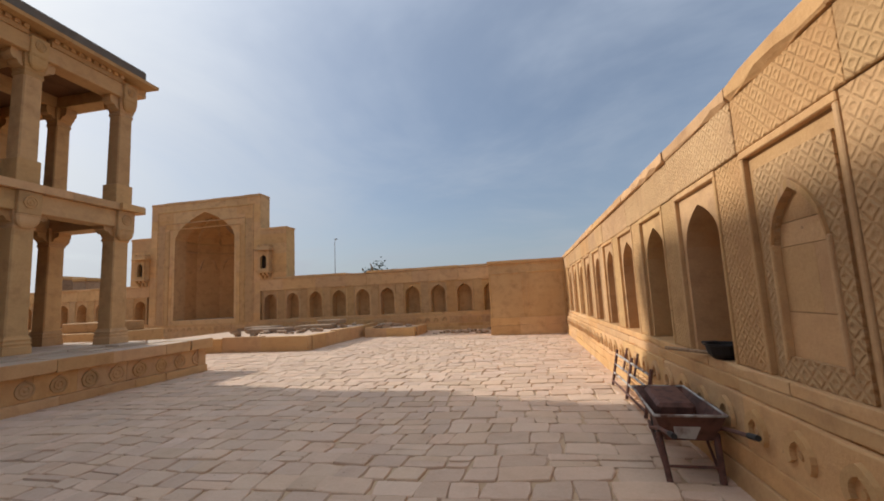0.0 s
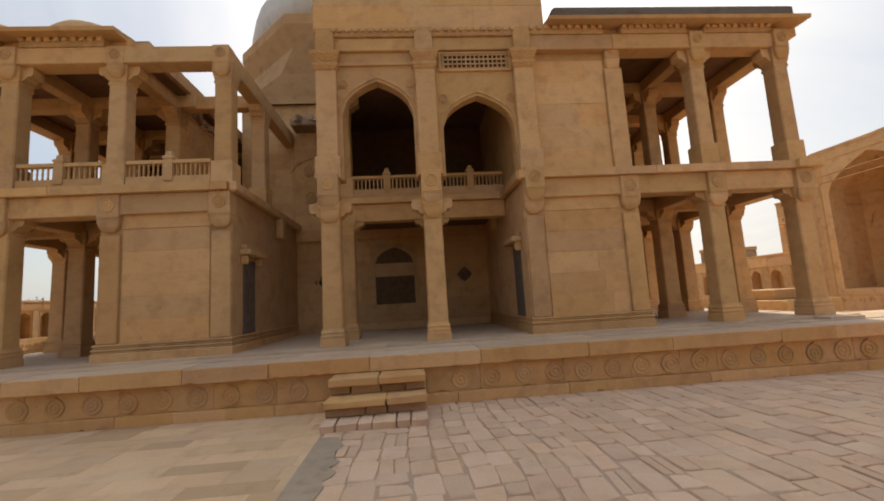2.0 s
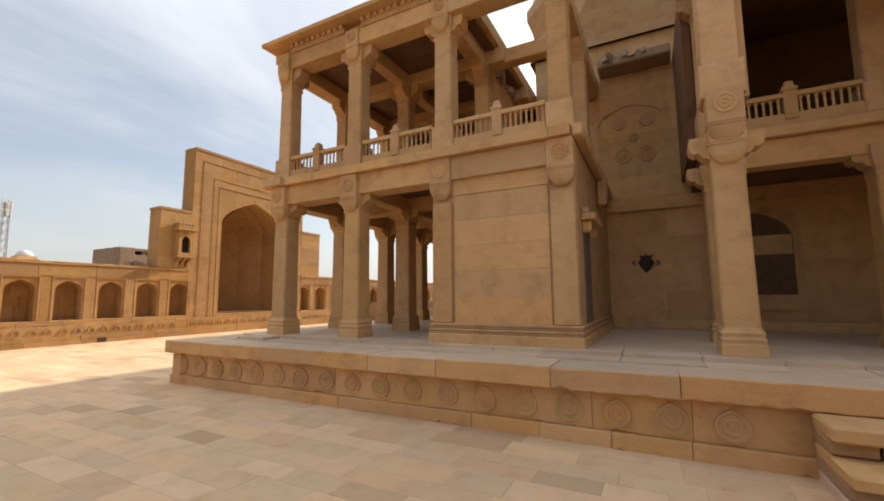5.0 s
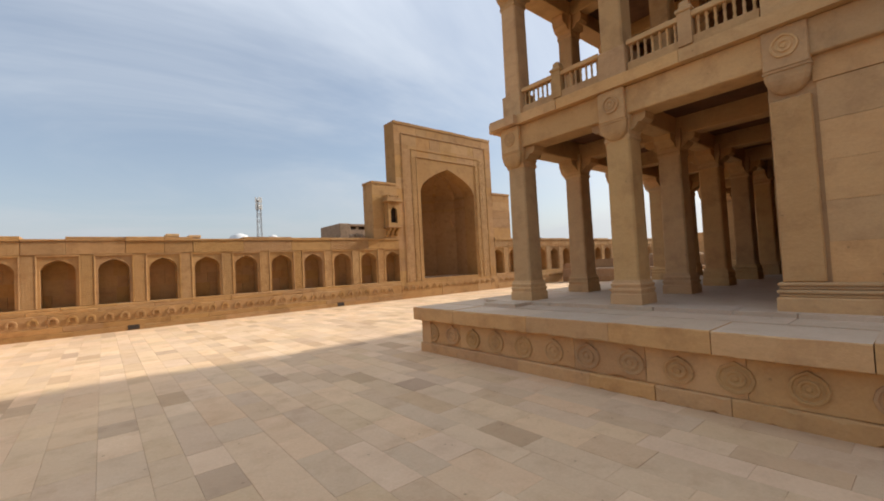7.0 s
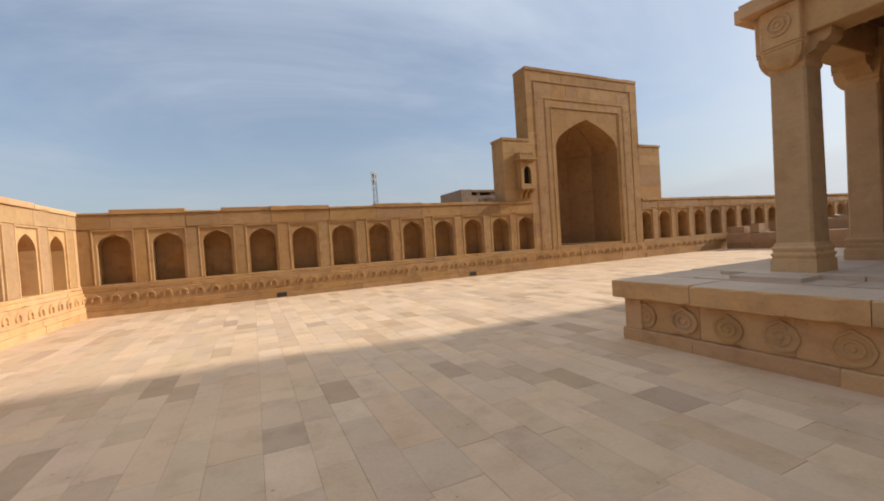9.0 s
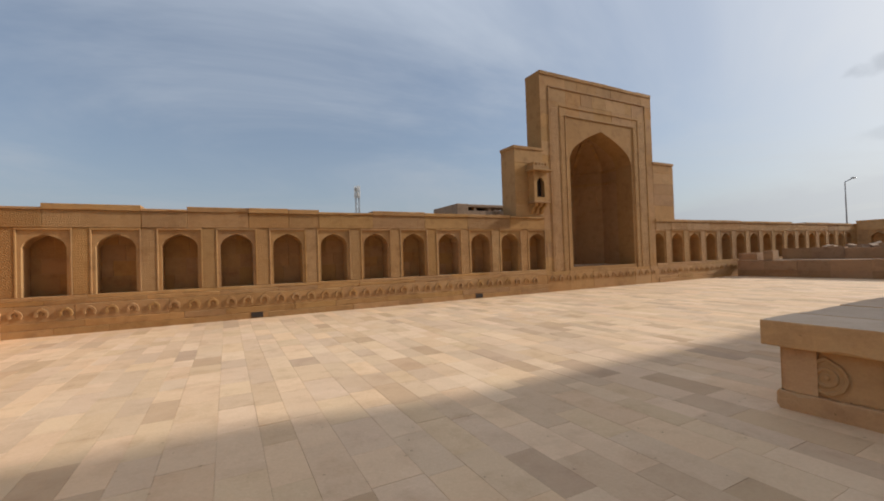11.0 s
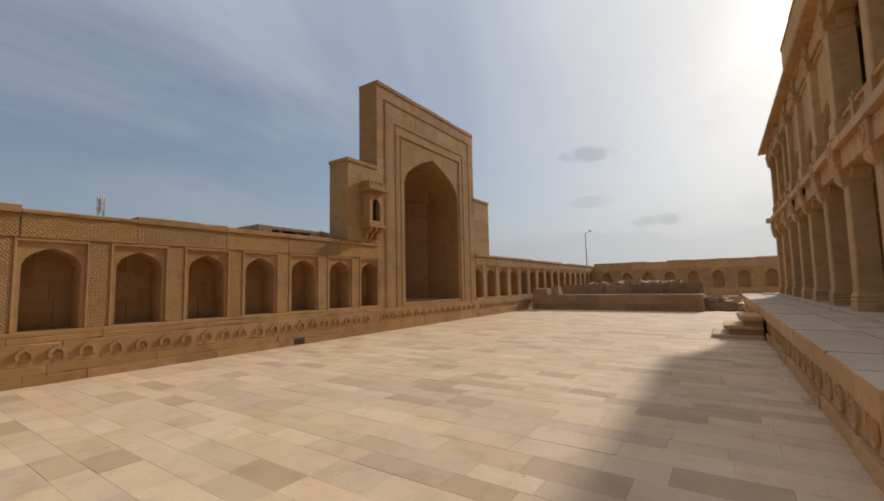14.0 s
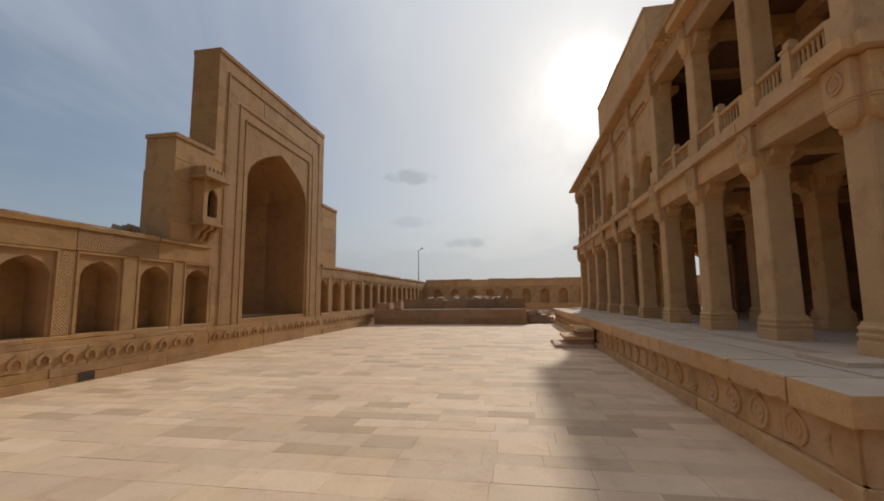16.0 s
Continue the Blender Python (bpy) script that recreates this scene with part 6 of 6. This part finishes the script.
def bush(label, x, y, h, spread, seed):
    rng = random.Random(seed)
    tree = thing("tree", label, "tree", Matrix.Translation((x, y, -0.03)))
    tr = rings(bmesh.new(), [(0.16, 0), (0.12, h * 0.3), (0.09, h * 0.5)], 8)
    for i in range(9):
        a, l = rng.uniform(0, 6.28), rng.uniform(0.5, 1.0) * spread
        tube(tr, (0, 0, h * rng.uniform(0.3, 0.5)), (l * math.cos(a), l * math.sin(a), h * rng.uniform(0.6, 0.98)), 0.035, 5)
    part("trunk", tr, M_STICK, tree)
    vs, fs = [], []
    for c in range(60):
        a, l = rng.uniform(0, 6.28), spread * math.sqrt(rng.random())
        cz = h * (0.55 + 0.42 * rng.random() * (1 - (l / spread) ** 2 * 0.6))
        c0 = Vector((l * math.cos(a), l * math.sin(a), cz))
        for _ in range(26):
            p = c0 + Vector((rng.gauss(0, 0.22), rng.gauss(0, 0.22), rng.gauss(0, 0.16)))
            d = Vector((rng.uniform(-1, 1), rng.uniform(-1, 1), rng.uniform(-1, 1))).normalized() * 0.11
            e = d.orthogonal().normalized() * 0.045
            k = len(vs)
            vs += [p - d, p + e, p + d, p - e]
            fs.append((k, k + 1, k + 2, k + 3))
    me = bpy.data.meshes.new("crown")
    me.from_pydata(vs, [], fs)
    me.materials.append(M_LEAF)
    part("crown", me, M_LEAF, tree)


bush("dusty thorn tree beyond the north wall", -8.5, 24.0, 3.9, 1.5, 3)
bush("dusty thorn tree beyond the far corner", -33.0, -27.5, 3.4, 1.3, 5)

# ---- paving ----
# bed under the stones
bm = bmesh.new()
box(bm, WEST, EAST_N + 0.4, SOUTH - 0.2, NORTH + 0.2, -0.2, -0.018)
tagged(part("pavement_bed", bm, M_BED), "earth bed showing in the joints of the court paving", "ground", kind="structure")
SPLIT = CY - 0.62


def in_block(x0, x1, y0, y1):
    """Whether a stone lies under the podium."""
    return x0 > CX - HALF + 0.1 and x1 < CX + HALF - 0.1 and y0 > CY - HALF + 0.1 and y1 < CY + HALF - 0.1


def lay(name, label, mats, mesh, stretch, cells, z, seed, edge, bed):
    rng = random.Random(seed)
    root = tagged(part(name, bxm(stretch[0], stretch[1], stretch[2], stretch[3], -0.06, -0.004 if z < 0.003 else -0.0095), bed), label, "pavement", kind="structure")
    rest = [([], []) for _ in mats]
    for quad in cells:
        cx, cy = sum(q[0] for q in quad) / 4, sum(q[1] for q in quad) / 4
        if z > 0.003:
            # worn outline: corners pulled in, sides bent
            worn = []
            for (xa, ya), (xb, yb) in zip(quad, quad[1:] + quad[:1]):
                r = rng.uniform(0.01, 0.09)
                s, b = rng.uniform(0.35, 0.65), rng.uniform(-0.07, 0.05)
                mx, my = xa + (xb - xa) * s, ya + (yb - ya) * s
                worn += [(xa + (cx - xa) * r, ya + (cy - ya) * r), (mx + (cx - mx) * b, my + (cy - my) * b)]
            quad = tuple(worn)
        n = len(quad)
        lift = rng.uniform(-z, z)
        k = 1 if len(mats) > 1 and rng.random() < 0.13 else 0
        vs = [(x, y, lift + rng.uniform(-z, z) * 0.6) for x, y in quad] + [(x + (x - cx) * 0.02, y + (y - cy) * 0.02, -0.05) for x, y in quad]
        top = [(x + (cx - x) * edge, y + (cy - y) * edge, v[2] + 0.0) for (x, y), v in zip(quad, vs)]
        vs = top + [(x, y, v[2] - 0.001 - z * 1.0) for (x, y), v in zip(quad, vs)] + vs[n:]
        fs = [tuple(range(n))] + [(i, i + n, (i + 1) % n + n, (i + 1) % n) for i in range(n)] + [(i + n, i + 2 * n, (i + 1) % n + 2 * n, (i + 1) % n + n) for i in range(n)]
        if stretch[0] < cx < stretch[1] and stretch[2] < cy < stretch[3]:
            me = bpy.data.meshes.new(mesh)
            me.from_pydata(vs, [], [f[::-1] for f in fs])
            me.materials.append(mats[k])
            part(mesh, me, mats[k], root)
        else:
            b = len(rest[k][0])
            rest[k][0].extend(vs)
            rest[k][1].extend(tuple(b + i for i in f[::-1]) for f in fs)
    for (v, f), mt in zip(rest, mats):
        if f:
            me = bpy.data.meshes.new(mesh + "s")
            me.from_pydata(v, [], f)
            me.materials.append(mt)
            part(mesh + "s", me, mt, root)["kind"] = "stuff"
    return root


def slab_cells(x0, x1, y0, y1, rng):
    out = []
    x = x0
    while x < x1:
        w = rng.choice((0.25, 0.28, 0.31, 0.35))
        y = y0 - rng.uniform(0, 0.8)
        while y < y1:
            l = rng.uniform(0.42, 0.84)
            a, b = max(y, y0), min(y + l, y1)
            if b - a > 0.06 and not in_block(x, x + w, a, b):
                g = 0.0007
                out.append(((x + g, a + g), (x + w - g, a + g), (x + w - g, b - g), (x + g, b - g)))
            y += l
        x += w
    return out


def cobble_cells(x0, x1, y0, y1, rng):
    out = []
    y = y0
    while y < y1:
        h = rng.uniform(0.19, 0.32)
        x = x0 - rng.uniform(0, 0.4)
        while x < x1:
            w = rng.uniform(0.20, 0.46)
            g = 0.005
            j = lambda: rng.uniform(-0.020, 0.020)
            q = ((x + g + j(), y + g + j()), (x + w - g + j(), y + g + j()), (x + w - g + j(), y + h - g + j()), (x + g + j(), y + h - g + j()))
            q = tuple((a + 0.05 * math.sin(b * 1.7 + 0.6 * a), b + 0.05 * math.sin(a * 1.05 + 0.4) + 0.03 * math.sin(a * 2.3 + b * 1.9)) for a, b in q)
            if not in_block(x, x + w, y, y + h):
                if rng.random() < 0.06:
                    # a stone made up of two
                    c0, c1 = tuple((q[0][i] + q[3][i]) / 2 for i in (0, 1)), tuple((q[1][i] + q[2][i]) / 2 for i in (0, 1))
                    out.append((q[0], q[1], (c1[0], c1[1] - 0.005), (c0[0], c0[1] - 0.005)))
                    out.append(((c0[0], c0[1] + 0.005), (c1[0], c1[1] + 0.005), q[2], q[3]))
                else:
                    out.append(q)
            x += w
        y += h
    return out


cells = slab_cells(WEST, EAST_N + 0.05, SOUTH - 0.02, SPLIT, random.Random(5))
lay("pavement_smooth", "smooth cut beige sandstone paving slabs with a few darker ones", (M_SLAB, M_SLAB_DARK), "paving_slab", (-7.4, -2.6, -14.0, -4.2), cells, 0.0012, 6, 0.004, M_BED)
cells = cobble_cells(CX + HALF + 0.02, EAST_N + 0.05, SPLIT, NORTH, random.Random(9)) + cobble_cells(WEST, CX - HALF, SPLIT, NORTH, random.Random(10)) + cobble_cells(CX - HALF, CX + HALF, CY + HALF, NORTH, random.Random(12))
lay("pavement_rough", "rough uneven pinkish sandstone paving blocks with open joints", (M_COBBLE,), "paving_stone", (-5.2, 0.7, -1.5, 2.2), cells, 0.006, 8, 0.05, M_JOINT)
# crumbled mortar along the seam of the two pavings, by the steps
rng = random.Random(31)
bm = bmesh.new()
edge_s, edge_n = [], []
n = 26
for i in range(n + 1):
    x = -6.30 + 2.9 * i / n
    edge_s.append((x, SPLIT + 0.008))
    edge_n.append((x, SPLIT + 0.05 + (0.30 + rng.uniform(-0.07, 0.07)) * math.sin(math.pi * min(1.0, 0.25 + i / n * 0.8)) ** 0.6))
for i in range(n):
    q = (edge_s[i], edge_s[i + 1], edge_n[i + 1], edge_n[i])
    bm.faces.new([bm.verts.new((x, y, 0.014 if k < 2 else 0.009)) for k, (x, y) in enumerate(q)])
bmesh.ops.remove_doubles(bm, verts=bm.verts, dist=1e-4)
tagged(part("mortar_strip", bm, M_MORTAR), "crumbled grey mortar between the two kinds of paving", "ground", kind="structure")
